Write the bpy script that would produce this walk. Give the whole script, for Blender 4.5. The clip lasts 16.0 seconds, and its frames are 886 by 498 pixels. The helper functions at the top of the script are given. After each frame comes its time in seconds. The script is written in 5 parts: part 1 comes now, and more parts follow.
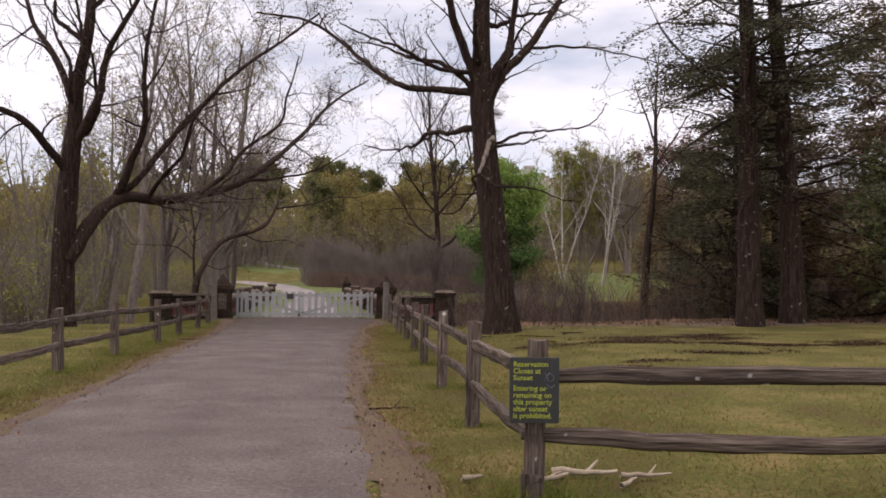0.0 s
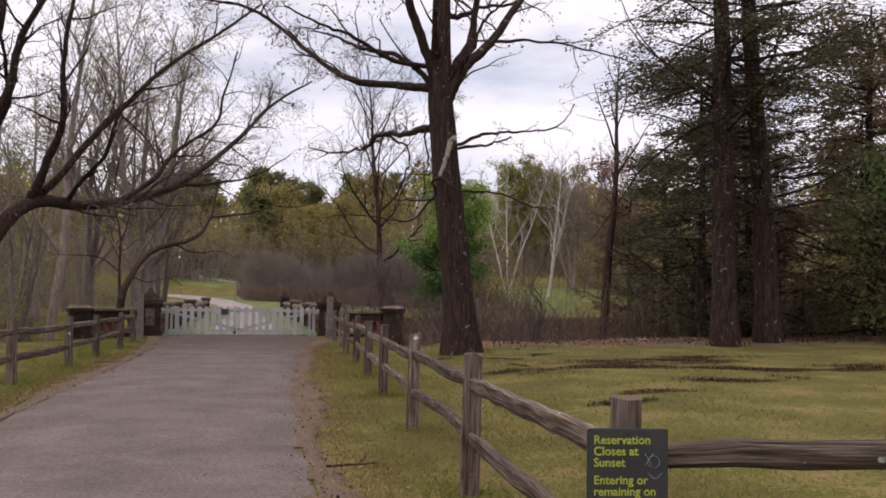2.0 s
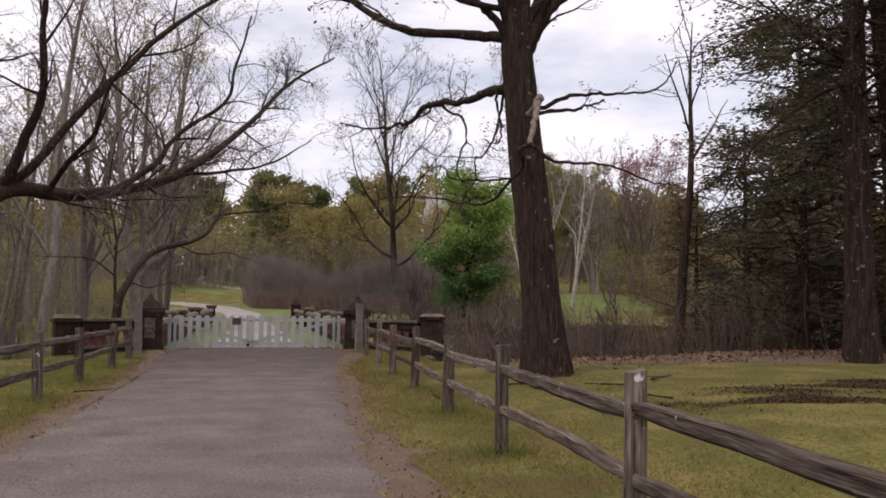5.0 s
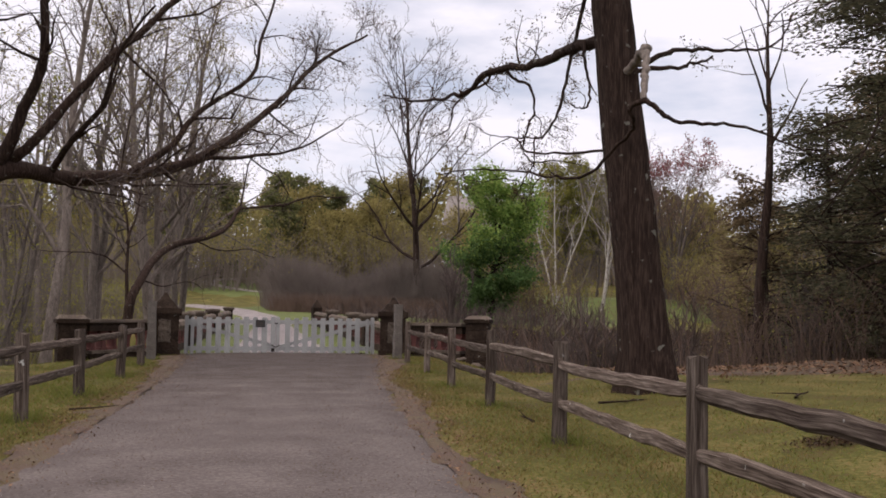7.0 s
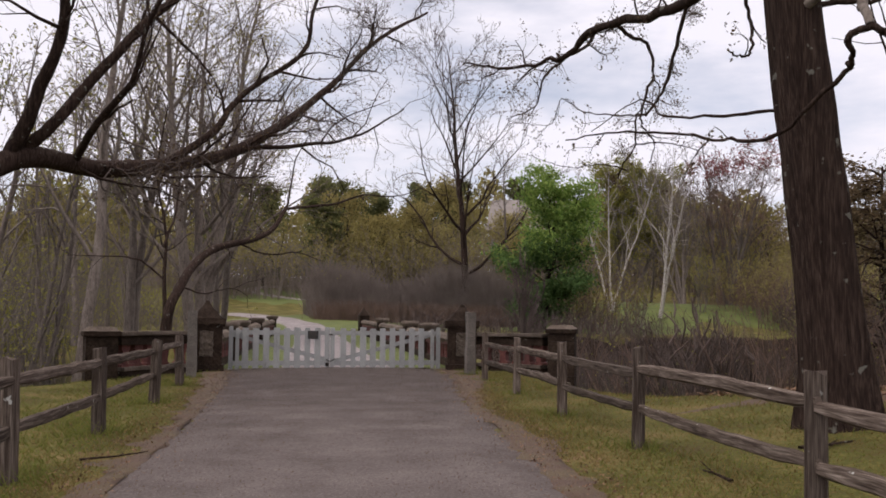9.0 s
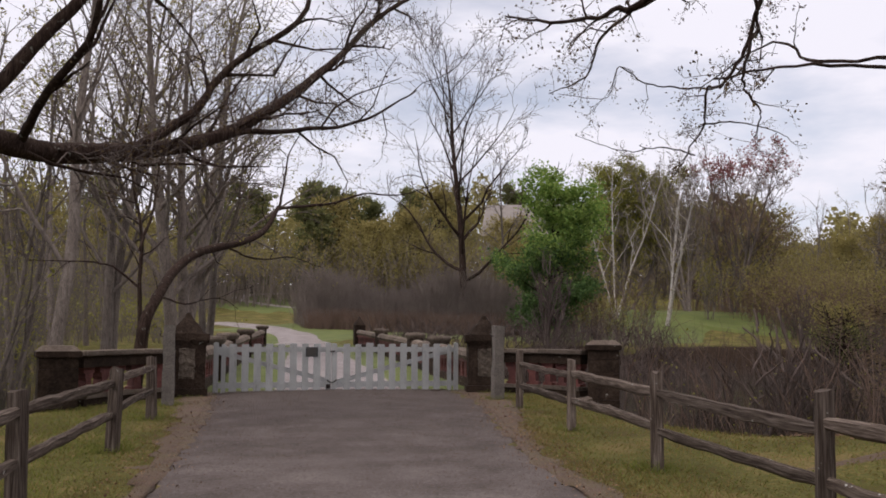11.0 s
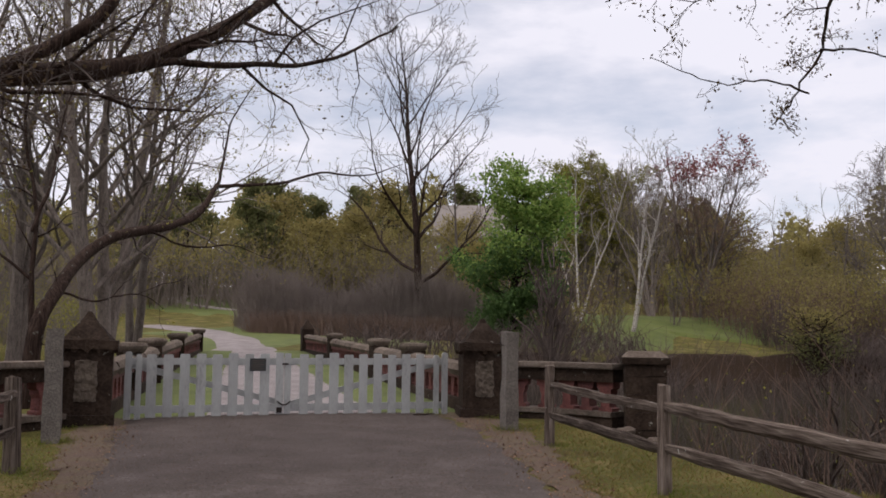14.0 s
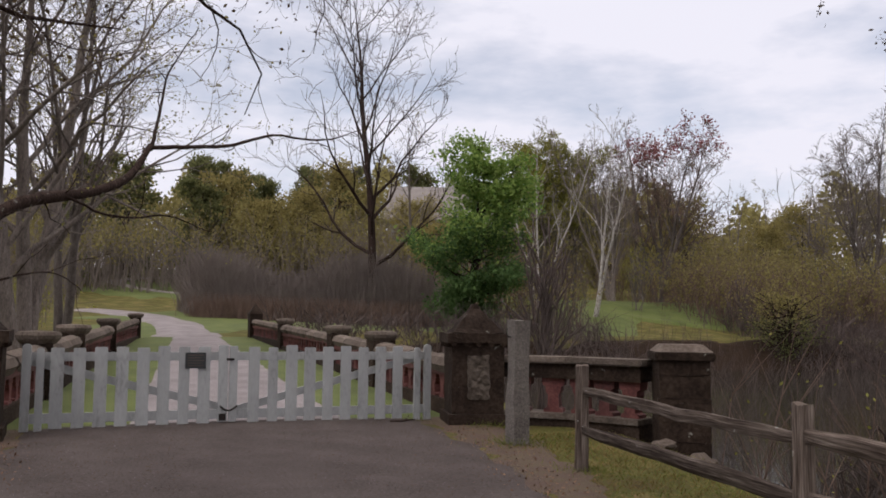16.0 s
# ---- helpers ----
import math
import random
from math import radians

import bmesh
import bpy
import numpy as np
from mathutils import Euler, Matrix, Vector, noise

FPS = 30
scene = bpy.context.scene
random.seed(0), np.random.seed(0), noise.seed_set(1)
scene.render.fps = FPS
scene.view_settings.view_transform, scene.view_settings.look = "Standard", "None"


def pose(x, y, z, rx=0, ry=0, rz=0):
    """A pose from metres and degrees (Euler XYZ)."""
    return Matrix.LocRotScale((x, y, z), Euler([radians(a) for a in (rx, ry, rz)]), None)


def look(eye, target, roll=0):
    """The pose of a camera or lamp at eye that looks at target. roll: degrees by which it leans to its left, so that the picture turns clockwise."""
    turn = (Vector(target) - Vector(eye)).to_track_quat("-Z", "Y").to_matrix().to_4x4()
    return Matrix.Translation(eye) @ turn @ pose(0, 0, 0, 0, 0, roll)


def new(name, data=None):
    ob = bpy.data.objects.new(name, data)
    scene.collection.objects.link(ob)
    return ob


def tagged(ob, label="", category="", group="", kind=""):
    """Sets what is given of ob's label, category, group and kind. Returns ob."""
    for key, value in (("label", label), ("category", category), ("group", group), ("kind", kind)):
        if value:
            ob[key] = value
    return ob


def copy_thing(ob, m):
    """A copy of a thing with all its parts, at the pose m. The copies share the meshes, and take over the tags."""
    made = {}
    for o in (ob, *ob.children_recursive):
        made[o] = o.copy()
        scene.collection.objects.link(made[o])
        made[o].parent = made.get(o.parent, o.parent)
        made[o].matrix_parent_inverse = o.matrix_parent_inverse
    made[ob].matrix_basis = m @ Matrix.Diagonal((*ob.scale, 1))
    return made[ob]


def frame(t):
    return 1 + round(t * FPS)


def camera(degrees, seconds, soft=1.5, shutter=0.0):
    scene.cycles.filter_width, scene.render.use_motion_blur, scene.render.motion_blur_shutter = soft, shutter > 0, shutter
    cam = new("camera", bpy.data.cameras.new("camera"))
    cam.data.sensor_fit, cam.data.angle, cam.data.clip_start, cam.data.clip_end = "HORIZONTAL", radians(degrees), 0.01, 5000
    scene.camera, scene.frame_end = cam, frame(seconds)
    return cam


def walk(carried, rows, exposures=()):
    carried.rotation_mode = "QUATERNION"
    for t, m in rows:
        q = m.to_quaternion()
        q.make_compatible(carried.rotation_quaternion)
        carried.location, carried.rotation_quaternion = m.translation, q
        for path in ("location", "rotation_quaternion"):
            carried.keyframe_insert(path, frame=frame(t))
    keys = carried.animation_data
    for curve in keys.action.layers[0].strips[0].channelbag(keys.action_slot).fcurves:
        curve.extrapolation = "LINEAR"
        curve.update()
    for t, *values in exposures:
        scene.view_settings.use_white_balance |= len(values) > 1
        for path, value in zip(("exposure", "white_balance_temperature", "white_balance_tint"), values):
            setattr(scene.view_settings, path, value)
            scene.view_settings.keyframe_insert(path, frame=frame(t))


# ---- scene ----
cam = camera(51.9, 16.0, soft=1.75)
PATH = [
    (0, (-3.439, -36.098, 1.136), (-2.957, -34.159, 1.228), 0.6),
    (0.5, (-3.358, -35.529, 1.151), (-2.849, -33.598, 1.254), 0.8),
    (1, (-3.292, -35.040, 1.175), (-2.759, -33.115, 1.297), 0.7),
    (1.5, (-3.316, -34.500, 1.180), (-2.745, -32.587, 1.310), 0.9),
    (2, (-3.248, -33.868, 1.179), (-2.637, -31.968, 1.304), 0.8),
    (2.5, (-3.243, -33.163, 1.183), (-2.626, -31.264, 1.302), 0.9),
    (3, (-3.200, -32.370, 1.167), (-2.580, -30.472, 1.285), 1.0),
    (3.5, (-3.204, -31.597, 1.186), (-2.589, -29.696, 1.300), 0.9),
    (4, (-3.185, -30.831, 1.199), (-2.574, -28.930, 1.316), 0.9),
    (4.2, (-3.194, -30.505, 1.200), (-2.582, -28.605, 1.324), 0.7),
    (6.3, (-3.128, -27.200, 1.136), (-2.535, -25.295, 1.281), 0.6),
    (6.5, (-3.165, -26.916, 1.122), (-2.577, -25.010, 1.267), 0.6),
    (7, (-3.187, -26.183, 1.121), (-2.609, -24.274, 1.270), 0.8),
    (7.5, (-3.205, -25.437, 1.129), (-2.644, -23.522, 1.278), 0.7),
    (8, (-3.212, -24.635, 1.169), (-2.683, -22.711, 1.317), 0.7),
    (8.5, (-3.213, -23.808, 1.172), (-2.705, -21.881, 1.329), 0.7),
    (9, (-3.209, -23.009, 1.177), (-2.711, -21.079, 1.340), 0.5),
    (11.5, (-3.010, -19.051, 1.361), (-2.484, -17.129, 1.540), 0.3),
    (12, (-2.929, -18.291, 1.361), (-2.400, -16.370, 1.541), 0.3),
    (12.5, (-2.806, -17.507, 1.375), (-2.268, -15.590, 1.559), 0.2),
    (13, (-2.735, -16.717, 1.374), (-2.185, -14.803, 1.556), 0.2),
    (13.5, (-2.639, -15.954, 1.380), (-2.050, -14.052, 1.567), 0.4),
    (14, (-2.593, -15.198, 1.380), (-1.953, -13.312, 1.568), 0.6),
    (14.5, (-2.496, -14.506, 1.376), (-1.810, -12.636, 1.559), 0.6),
    (15, (-2.366, -13.747, 1.379), (-1.658, -11.886, 1.555), 0.5),
    (15.5, (-2.225, -13.018, 1.419), (-1.487, -11.165, 1.584), 0.6),
    (16, (-2.114, -12.258, 1.429), (-1.367, -10.409, 1.584), 0.7),
]
walk(cam, [(t, look(eye, target, roll)) for t, eye, target, roll in PATH],
     [(0.0, 0.12, 6600, 16.0), (4.0, 0.11, 6580, 15.5), (9.0, -0.02, 6500, 14.0), (12.5, -0.1, 6400, 12.5), (16.0, -0.13, 6350, 12.0)])

# ---- world, sun and exposure ----
SUN_AZ, SUN_EL = radians(250), radians(48)
world = bpy.data.worlds.new("overcast_sky")
scene.world = world
world.use_nodes = True
wn, wl = world.node_tree.nodes, world.node_tree.links
wn.clear()
w_out, w_bg, w_sky = wn.new("ShaderNodeOutputWorld"), wn.new("ShaderNodeBackground"), wn.new("ShaderNodeTexSky")
w_sky.sky_type, w_sky.sun_disc, w_sky.sun_elevation, w_sky.sun_rotation = "NISHITA", False, SUN_EL, SUN_AZ
w_co, w_map, w_noise, w_ramp, w_mix = (wn.new("ShaderNodeTexCoord"), wn.new("ShaderNodeMapping"), wn.new("ShaderNodeTexNoise"),
                                       wn.new("ShaderNodeValToRGB"), wn.new("ShaderNodeMixRGB"))
w_map.inputs["Scale"].default_value = (1.6, 1.6, 5.0)
w_noise.inputs["Scale"].default_value, w_noise.inputs["Detail"].default_value = 2.1, 7.0
w_noise.inputs["Roughness"].default_value = 0.55
w_ramp.color_ramp.elements[0].position, w_ramp.color_ramp.elements[1].position = 0.36, 0.58
w_ramp.color_ramp.elements[0].color, w_ramp.color_ramp.elements[1].color = (0.42, 0.42, 0.42, 1), (1, 1, 1, 1)
w_xyz, w_high, w_zen = wn.new("ShaderNodeSeparateXYZ"), wn.new("ShaderNodeMapRange"), wn.new("ShaderNodeMixRGB")
w_high.inputs["From Min"].default_value, w_high.inputs["From Max"].default_value = 0.33, 0.95
w_zen.inputs["Color1"].default_value, w_zen.inputs["Color2"].default_value = (8.7, 8.55, 9.25, 1), (22.0, 19.8, 18.2, 1)
wl.new(w_co.outputs["Generated"], w_xyz.inputs["Vector"])
wl.new(w_xyz.outputs["Z"], w_high.inputs["Value"])
wl.new(w_high.outputs["Result"], w_zen.inputs["Fac"])
wl.new(w_zen.outputs["Color"], w_mix.inputs["Color2"])
wl.new(w_co.outputs["Generated"], w_map.inputs["Vector"])
wl.new(w_map.outputs["Vector"], w_noise.inputs["Vector"])
wl.new(w_noise.outputs["Fac"], w_ramp.inputs["Fac"])
wl.new(w_ramp.outputs["Color"], w_mix.inputs["Fac"])
wl.new(w_sky.outputs["Color"], w_mix.inputs["Color1"])
wl.new(w_mix.outputs["Color"], w_bg.inputs["Color"])
wl.new(w_bg.outputs["Background"], w_out.inputs["Surface"])
w_bg.inputs["Strength"].default_value = 0.11
sun_data = bpy.data.lights.new("sun", "SUN")
sun_data.energy, sun_data.angle, sun_data.color = 1.0, radians(20), (1.0, 0.95, 0.88)
sun = new("sun", sun_data)
sun.matrix_world = look((0, 0, 60), (-50 * math.sin(SUN_AZ), -50 * math.cos(SUN_AZ), 60 - 55))


# ---- materials ----
def material(name, stops, scale=4.0, stretch=(1, 1, 1), rough=0.85, bump=0.4, fine=40.0, metal=0.0, vary=0.25, coords="Object", grain=0.35, bump_scale=0.02, spots=None):
    """Colour stops over two scales of noise, varied from object to object, with relief."""
    m = bpy.data.materials.new(name)
    m.use_nodes = True
    n, l = m.node_tree.nodes, m.node_tree.links
    b = n["Principled BSDF"]
    b.inputs["Roughness"].default_value, b.inputs["Metallic"].default_value = rough, metal
    co, mp = n.new("ShaderNodeTexCoord"), n.new("ShaderNodeMapping")
    mp.inputs["Scale"].default_value = stretch
    l.new(co.outputs[coords], mp.inputs["Vector"])
    big, small = n.new("ShaderNodeTexNoise"), n.new("ShaderNodeTexNoise")
    big.inputs["Scale"].default_value, big.inputs["Detail"].default_value = scale, 5
    small.inputs["Scale"].default_value, small.inputs["Detail"].default_value = fine, 4
    for t in (big, small):
        l.new(mp.outputs["Vector"], t.inputs["Vector"])
    both = n.new("ShaderNodeMix")
    both.inputs[0].default_value = grain
    l.new(big.outputs["Fac"], both.inputs[2])
    l.new(small.outputs["Fac"], both.inputs[3])
    ramp = n.new("ShaderNodeValToRGB")
    r = ramp.color_ramp
    while len(r.elements) < len(stops):
        r.elements.new(0.5)
    for e, (pos, col) in zip(r.elements, stops):
        e.position, e.color = pos, (*col, 1)
    l.new(both.outputs[0], ramp.inputs["Fac"])
    colour = ramp.outputs["Color"]
    if spots:
        sp, sr, sm = n.new("ShaderNodeTexNoise"), n.new("ShaderNodeValToRGB"), n.new("ShaderNodeMixRGB")
        sp.inputs["Scale"].default_value, sp.inputs["Detail"].default_value = spots[1], 3
        l.new(co.outputs[coords], sp.inputs["Vector"])
        sr.color_ramp.elements[0].position, sr.color_ramp.elements[1].position = spots[2], spots[2] + 0.05
        l.new(sp.outputs["Fac"], sr.inputs["Fac"])
        l.new(sr.outputs["Color"], sm.inputs["Fac"])
        l.new(colour, sm.inputs["Color1"])
        sm.inputs["Color2"].default_value = (*spots[0], 1)
        colour = sm.outputs["Color"]
    if vary:
        info, hsv, mul = n.new("ShaderNodeObjectInfo"), n.new("ShaderNodeHueSaturation"), n.new("ShaderNodeMapRange")
        mul.inputs["To Min"].default_value, mul.inputs["To Max"].default_value = 1 - vary, 1 + vary
        l.new(info.outputs["Random"], mul.inputs["Value"])
        l.new(mul.outputs["Result"], hsv.inputs["Value"])
        l.new(colour, hsv.inputs["Color"])
        colour = hsv.outputs["Color"]
    l.new(colour, b.inputs["Base Color"])
    if bump:
        bp = n.new("ShaderNodeBump")
        bp.inputs["Strength"].default_value, bp.inputs["Distance"].default_value = bump, bump_scale
        l.new(both.outputs[0], bp.inputs["Height"])
        l.new(bp.outputs["Normal"], b.inputs["Normal"])
    return m


def leaf_material(name, a, b_, see=0.35):
    """Leaves that differ one from the next and let some light through."""
    m = bpy.data.materials.new(name)
    m.use_nodes = True
    n, l = m.node_tree.nodes, m.node_tree.links
    b = n["Principled BSDF"]
    b.inputs["Roughness"].default_value, b.inputs["Specular IOR Level"].default_value = 0.7, 0.12
    geo, ramp = n.new("ShaderNodeNewGeometry"), n.new("ShaderNodeValToRGB")
    ramp.color_ramp.elements[0].color, ramp.color_ramp.elements[1].color = (*a, 1), (*b_, 1)
    l.new(geo.outputs["Random Per Island"], ramp.inputs["Fac"])
    l.new(ramp.outputs["Color"], b.inputs["Base Color"])
    tr, mix = n.new("ShaderNodeBsdfTranslucent"), n.new("ShaderNodeMixShader")
    l.new(ramp.outputs["Color"], tr.inputs["Color"])
    mix.inputs["Fac"].default_value = see
    l.new(b.outputs[0], mix.inputs[1])
    l.new(tr.outputs[0], mix.inputs[2])
    l.new(mix.outputs[0], n["Material Output"].inputs["Surface"])
    return m


ASPHALT = material("worn_asphalt", [(0.34, (0.068, 0.0556, 0.0525)), (0.5, (0.106, 0.0885, 0.085)), (0.66, (0.16, 0.136, 0.13))], 1.3, fine=34, rough=0.9, bump=0.8, vary=0, grain=0.55, bump_scale=0.02,
                   spots=((0.17, 0.15, 0.145), 60, 0.62))
def dirt_and_shade(m, axis, near, far, colour):
    """A film of trodden earth and painted canopy shade that thickens along the drive towards the gate, broken up by
    noise.
    """
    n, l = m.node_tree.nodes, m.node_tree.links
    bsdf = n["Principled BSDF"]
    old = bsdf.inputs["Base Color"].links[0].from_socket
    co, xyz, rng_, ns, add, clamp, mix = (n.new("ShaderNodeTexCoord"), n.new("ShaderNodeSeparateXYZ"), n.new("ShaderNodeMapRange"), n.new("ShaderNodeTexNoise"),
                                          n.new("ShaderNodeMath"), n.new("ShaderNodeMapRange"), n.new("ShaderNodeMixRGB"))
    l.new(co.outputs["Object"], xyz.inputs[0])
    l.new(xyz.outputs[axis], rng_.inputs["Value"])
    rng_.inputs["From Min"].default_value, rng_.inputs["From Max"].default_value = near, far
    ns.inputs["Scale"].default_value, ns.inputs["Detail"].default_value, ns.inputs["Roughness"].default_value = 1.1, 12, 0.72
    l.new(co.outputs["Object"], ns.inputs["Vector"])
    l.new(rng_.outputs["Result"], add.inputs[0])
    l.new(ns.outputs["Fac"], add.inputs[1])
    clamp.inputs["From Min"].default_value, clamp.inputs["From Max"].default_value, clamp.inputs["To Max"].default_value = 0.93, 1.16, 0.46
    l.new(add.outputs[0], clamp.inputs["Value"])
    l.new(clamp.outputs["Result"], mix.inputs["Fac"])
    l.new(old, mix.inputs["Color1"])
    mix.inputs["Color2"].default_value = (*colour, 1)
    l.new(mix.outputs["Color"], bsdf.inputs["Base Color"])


# trodden earth near the gate, with canopy shade put into the same dark brown
dirt_and_shade(ASPHALT, "Y", -29, 5, (0.034, 0.025, 0.021))
TURF = material("spring_turf", [(0.3, (0.0301, 0.02, 0.00904)), (0.4, (0.0904, 0.0662, 0.0262)), (0.47, (0.0623, 0.0683, 0.014)), (0.53, (0.111, 0.1, 0.0301)), (0.6, (0.151, 0.113, 0.0462)), (0.75, (0.191, 0.14, 0.0623))], 0.9, fine=20, rough=0.95, bump=0.8, vary=0, grain=0.45, bump_scale=0.04)
VERGE = material("leaf_littered_soil", [(0.3, (0.05, 0.029, 0.022)), (0.46, (0.092, 0.056, 0.042)), (0.56, (0.084, 0.064, 0.031)), (0.7, (0.13, 0.088, 0.056))], 2.5, fine=60, rough=0.95, bump=0.8, vary=0, grain=0.55)
ROTTEN = leaf_material("rotting_leaves", (0.026, 0.015, 0.009), (0.075, 0.044, 0.024), 0.15)
MULCH = material("dark_leaf_mould", [(0.3, (0.0108, 0.0066, 0.0048)), (0.6, (0.03, 0.018, 0.0108)), (0.75, (0.072, 0.054, 0.024))], 3, fine=40, rough=0.95, bump=0.9, vary=0, grain=0.6)
GRAVEL = material("pale_gravel", [(0.3, (0.131, 0.11, 0.108)), (0.5, (0.207, 0.182, 0.186)), (0.7, (0.306, 0.271, 0.271))], 1.2, fine=70, rough=0.95, bump=0.6, vary=0, grain=0.5)
LAWN = material("bright_lawn", [(0.3, (0.045, 0.058, 0.0105)), (0.5, (0.079, 0.103, 0.0175)), (0.62, (0.1, 0.117, 0.026)), (0.75, (0.125, 0.12, 0.037))], 0.8, fine=20, rough=0.95, bump=0.5, vary=0)
RAILWOOD = material("weathered_cedar", [(0.3, (0.013, 0.0085, 0.0063)), (0.42, (0.05, 0.036, 0.029)), (0.54, (0.118, 0.093, 0.078)), (0.66, (0.225, 0.186, 0.16)), (0.8, (0.36, 0.32, 0.28))], 1.0, (1.6, 26, 1), fine=3.2, rough=0.9, bump=1.0, vary=0.3, grain=0.45, bump_scale=0.02,
                    coords="UV", spots=((0.42, 0.42, 0.4), 9, 0.68))
BARK = material("furrowed_bark", [(0.32, (0.0105, 0.0064, 0.0052)), (0.5, (0.034, 0.0215, 0.0173)), (0.7, (0.085, 0.059, 0.047))], 6, (3.2, 3.2, 0.3), fine=18, rough=0.95, bump=1.0, vary=0.15, grain=0.5, bump_scale=0.05,
                spots=((0.15, 0.145, 0.125), 7, 0.66))
BARK_GREY = material("grey_bark", [(0.3, (0.062, 0.048, 0.041)), (0.5, (0.138, 0.113, 0.098)), (0.75, (0.24, 0.205, 0.178))], 5, (2, 2, 0.5), fine=20, rough=0.95, bump=0.8, vary=0.25, grain=0.5, bump_scale=0.03)
BARK_PALE = material("pale_birch_bark", [(0.3, (0.16, 0.13, 0.11)), (0.5, (0.36, 0.33, 0.3)), (0.75, (0.55, 0.52, 0.48))], 4, (1, 1, 2), fine=20, rough=0.8, bump=0.4, vary=0.1)
TWIG = material("fine_twigs", [(0.3, (0.045, 0.032, 0.028)), (0.6, (0.095, 0.07, 0.062)), (0.8, (0.14, 0.11, 0.095))], 2, rough=0.9, bump=0, vary=0.2)
TWIG_GREY = material("grey_twigs", [(0.3, (0.11, 0.088, 0.076)), (0.6, (0.19, 0.157, 0.138)), (0.8, (0.27, 0.228, 0.2))], 1.2, rough=0.9, bump=0, vary=0.25)
TWIG_RED = material("reddish_twigs", [(0.3, (0.103, 0.0633, 0.0483)), (0.6, (0.184, 0.121, 0.092)), (0.8, (0.253, 0.178, 0.138))], 1.2, rough=0.9, bump=0, vary=0.2)
BUDS = leaf_material("opening_buds", (0.06, 0.038, 0.025), (0.13, 0.095, 0.05))
OLIVE = leaf_material("olive_spring_leaves", (0.18, 0.148, 0.0579), (0.321, 0.277, 0.103), 0.5)
HILLOLIVE = leaf_material("hazy_olive_leaves", (0.165, 0.138, 0.056), (0.32, 0.285, 0.105), 0.5)
YELLOWGREEN = leaf_material("yellow_green_leaves", (0.161, 0.161, 0.0349), (0.296, 0.282, 0.0739))
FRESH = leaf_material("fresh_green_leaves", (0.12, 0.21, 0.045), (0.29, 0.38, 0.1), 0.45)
DARKLEAF = leaf_material("dark_green_leaves", (0.05, 0.095, 0.032), (0.125, 0.205, 0.066), 0.4)
MIDLEAF = leaf_material("dull_green_leaves", (0.06, 0.1, 0.035), (0.15, 0.2, 0.075), 0.4)
NEEDLES = leaf_material("hemlock_needles", (0.05, 0.052, 0.034), (0.13, 0.12, 0.07), 0.4)
BROWNNEEDLES = leaf_material("brown_green_needles", (0.1, 0.073, 0.045), (0.22, 0.162, 0.092), 0.5)
PINELEAF = leaf_material("pine_needles", (0.085, 0.094, 0.038), (0.18, 0.185, 0.074), 0.45)
REDLEAF = leaf_material("dark_red_leaves", (0.165, 0.0575, 0.0635), (0.344, 0.125, 0.127), 0.4)
DEADLEAF = leaf_material("fallen_leaves", (0.06, 0.03, 0.02), (0.26, 0.16, 0.1), 0.1)
BLADE = leaf_material("grass_blades", (0.13, 0.102, 0.035), (0.25, 0.188, 0.08), 0.5)
BLADE_GREEN = leaf_material("green_grass_blades", (0.1, 0.125, 0.026), (0.19, 0.2, 0.05), 0.5)
PAINT = material("aged_white_paint", [(0.28, (0.198, 0.198, 0.194)), (0.45, (0.342, 0.347, 0.342)), (0.7, (0.414, 0.423, 0.419))], 3, (1, 1, 0.4), fine=30, rough=0.6, bump=0.25, vary=0.06, grain=0.4)
STONE = material("dark_brownstone", [(0.28, (0.0108, 0.00676, 0.00519)), (0.5, (0.0327, 0.0219, 0.0164)), (0.72, (0.0651, 0.0467, 0.0341))], 3, fine=24, rough=0.9, bump=0.9, vary=0.2, grain=0.5, bump_scale=0.03, spots=((0.24, 0.23, 0.2), 9, 0.7))
STONE_PALE = material("pale_carved_stone", [(0.28, (0.0518, 0.0392, 0.0308)), (0.5, (0.114, 0.0922, 0.0741)), (0.75, (0.176, 0.147, 0.123))], 6, fine=30, rough=0.9, bump=1.0, vary=0.1, grain=0.5, bump_scale=0.03)
COPING = material("weathered_coping_stone", [(0.28, (0.0576, 0.0438, 0.0359)), (0.5, (0.128, 0.102, 0.0845)), (0.75, (0.23, 0.193, 0.164))], 2.5, fine=26, rough=0.9, bump=0.8, vary=0.2, grain=0.5, bump_scale=0.03)
GRANITE = material("rough_granite", [(0.3, (0.0638, 0.054, 0.0478)), (0.5, (0.128, 0.111, 0.0983)), (0.72, (0.217, 0.192, 0.169))], 5, fine=45, rough=0.85, bump=0.9, vary=0.1, grain=0.6, bump_scale=0.025)
TERRACOTTA = material("terracotta_red", [(0.3, (0.0408, 0.0119, 0.0107)), (0.5, (0.109, 0.0327, 0.0286)), (0.75, (0.177, 0.0777, 0.0654))], 4, fine=30, rough=0.85, bump=0.6, vary=0.3, grain=0.45)
IRON = material("rusted_iron", [(0.3, (0.012, 0.01, 0.01)), (0.7, (0.05, 0.035, 0.03))], 12, rough=0.6, metal=0.6, bump=0.4, vary=0)
SIGNFACE = material("black_sign_face", [(0.3, (0.018, 0.02, 0.021)), (0.7, (0.032, 0.035, 0.036))], 6, rough=0.45, bump=0.05, vary=0)
LETTER = material("yellow_green_lettering", [(0.3, (0.279, 0.322, 0.031)), (0.7, (0.341, 0.384, 0.0496))], 10, rough=0.5, bump=0, vary=0)
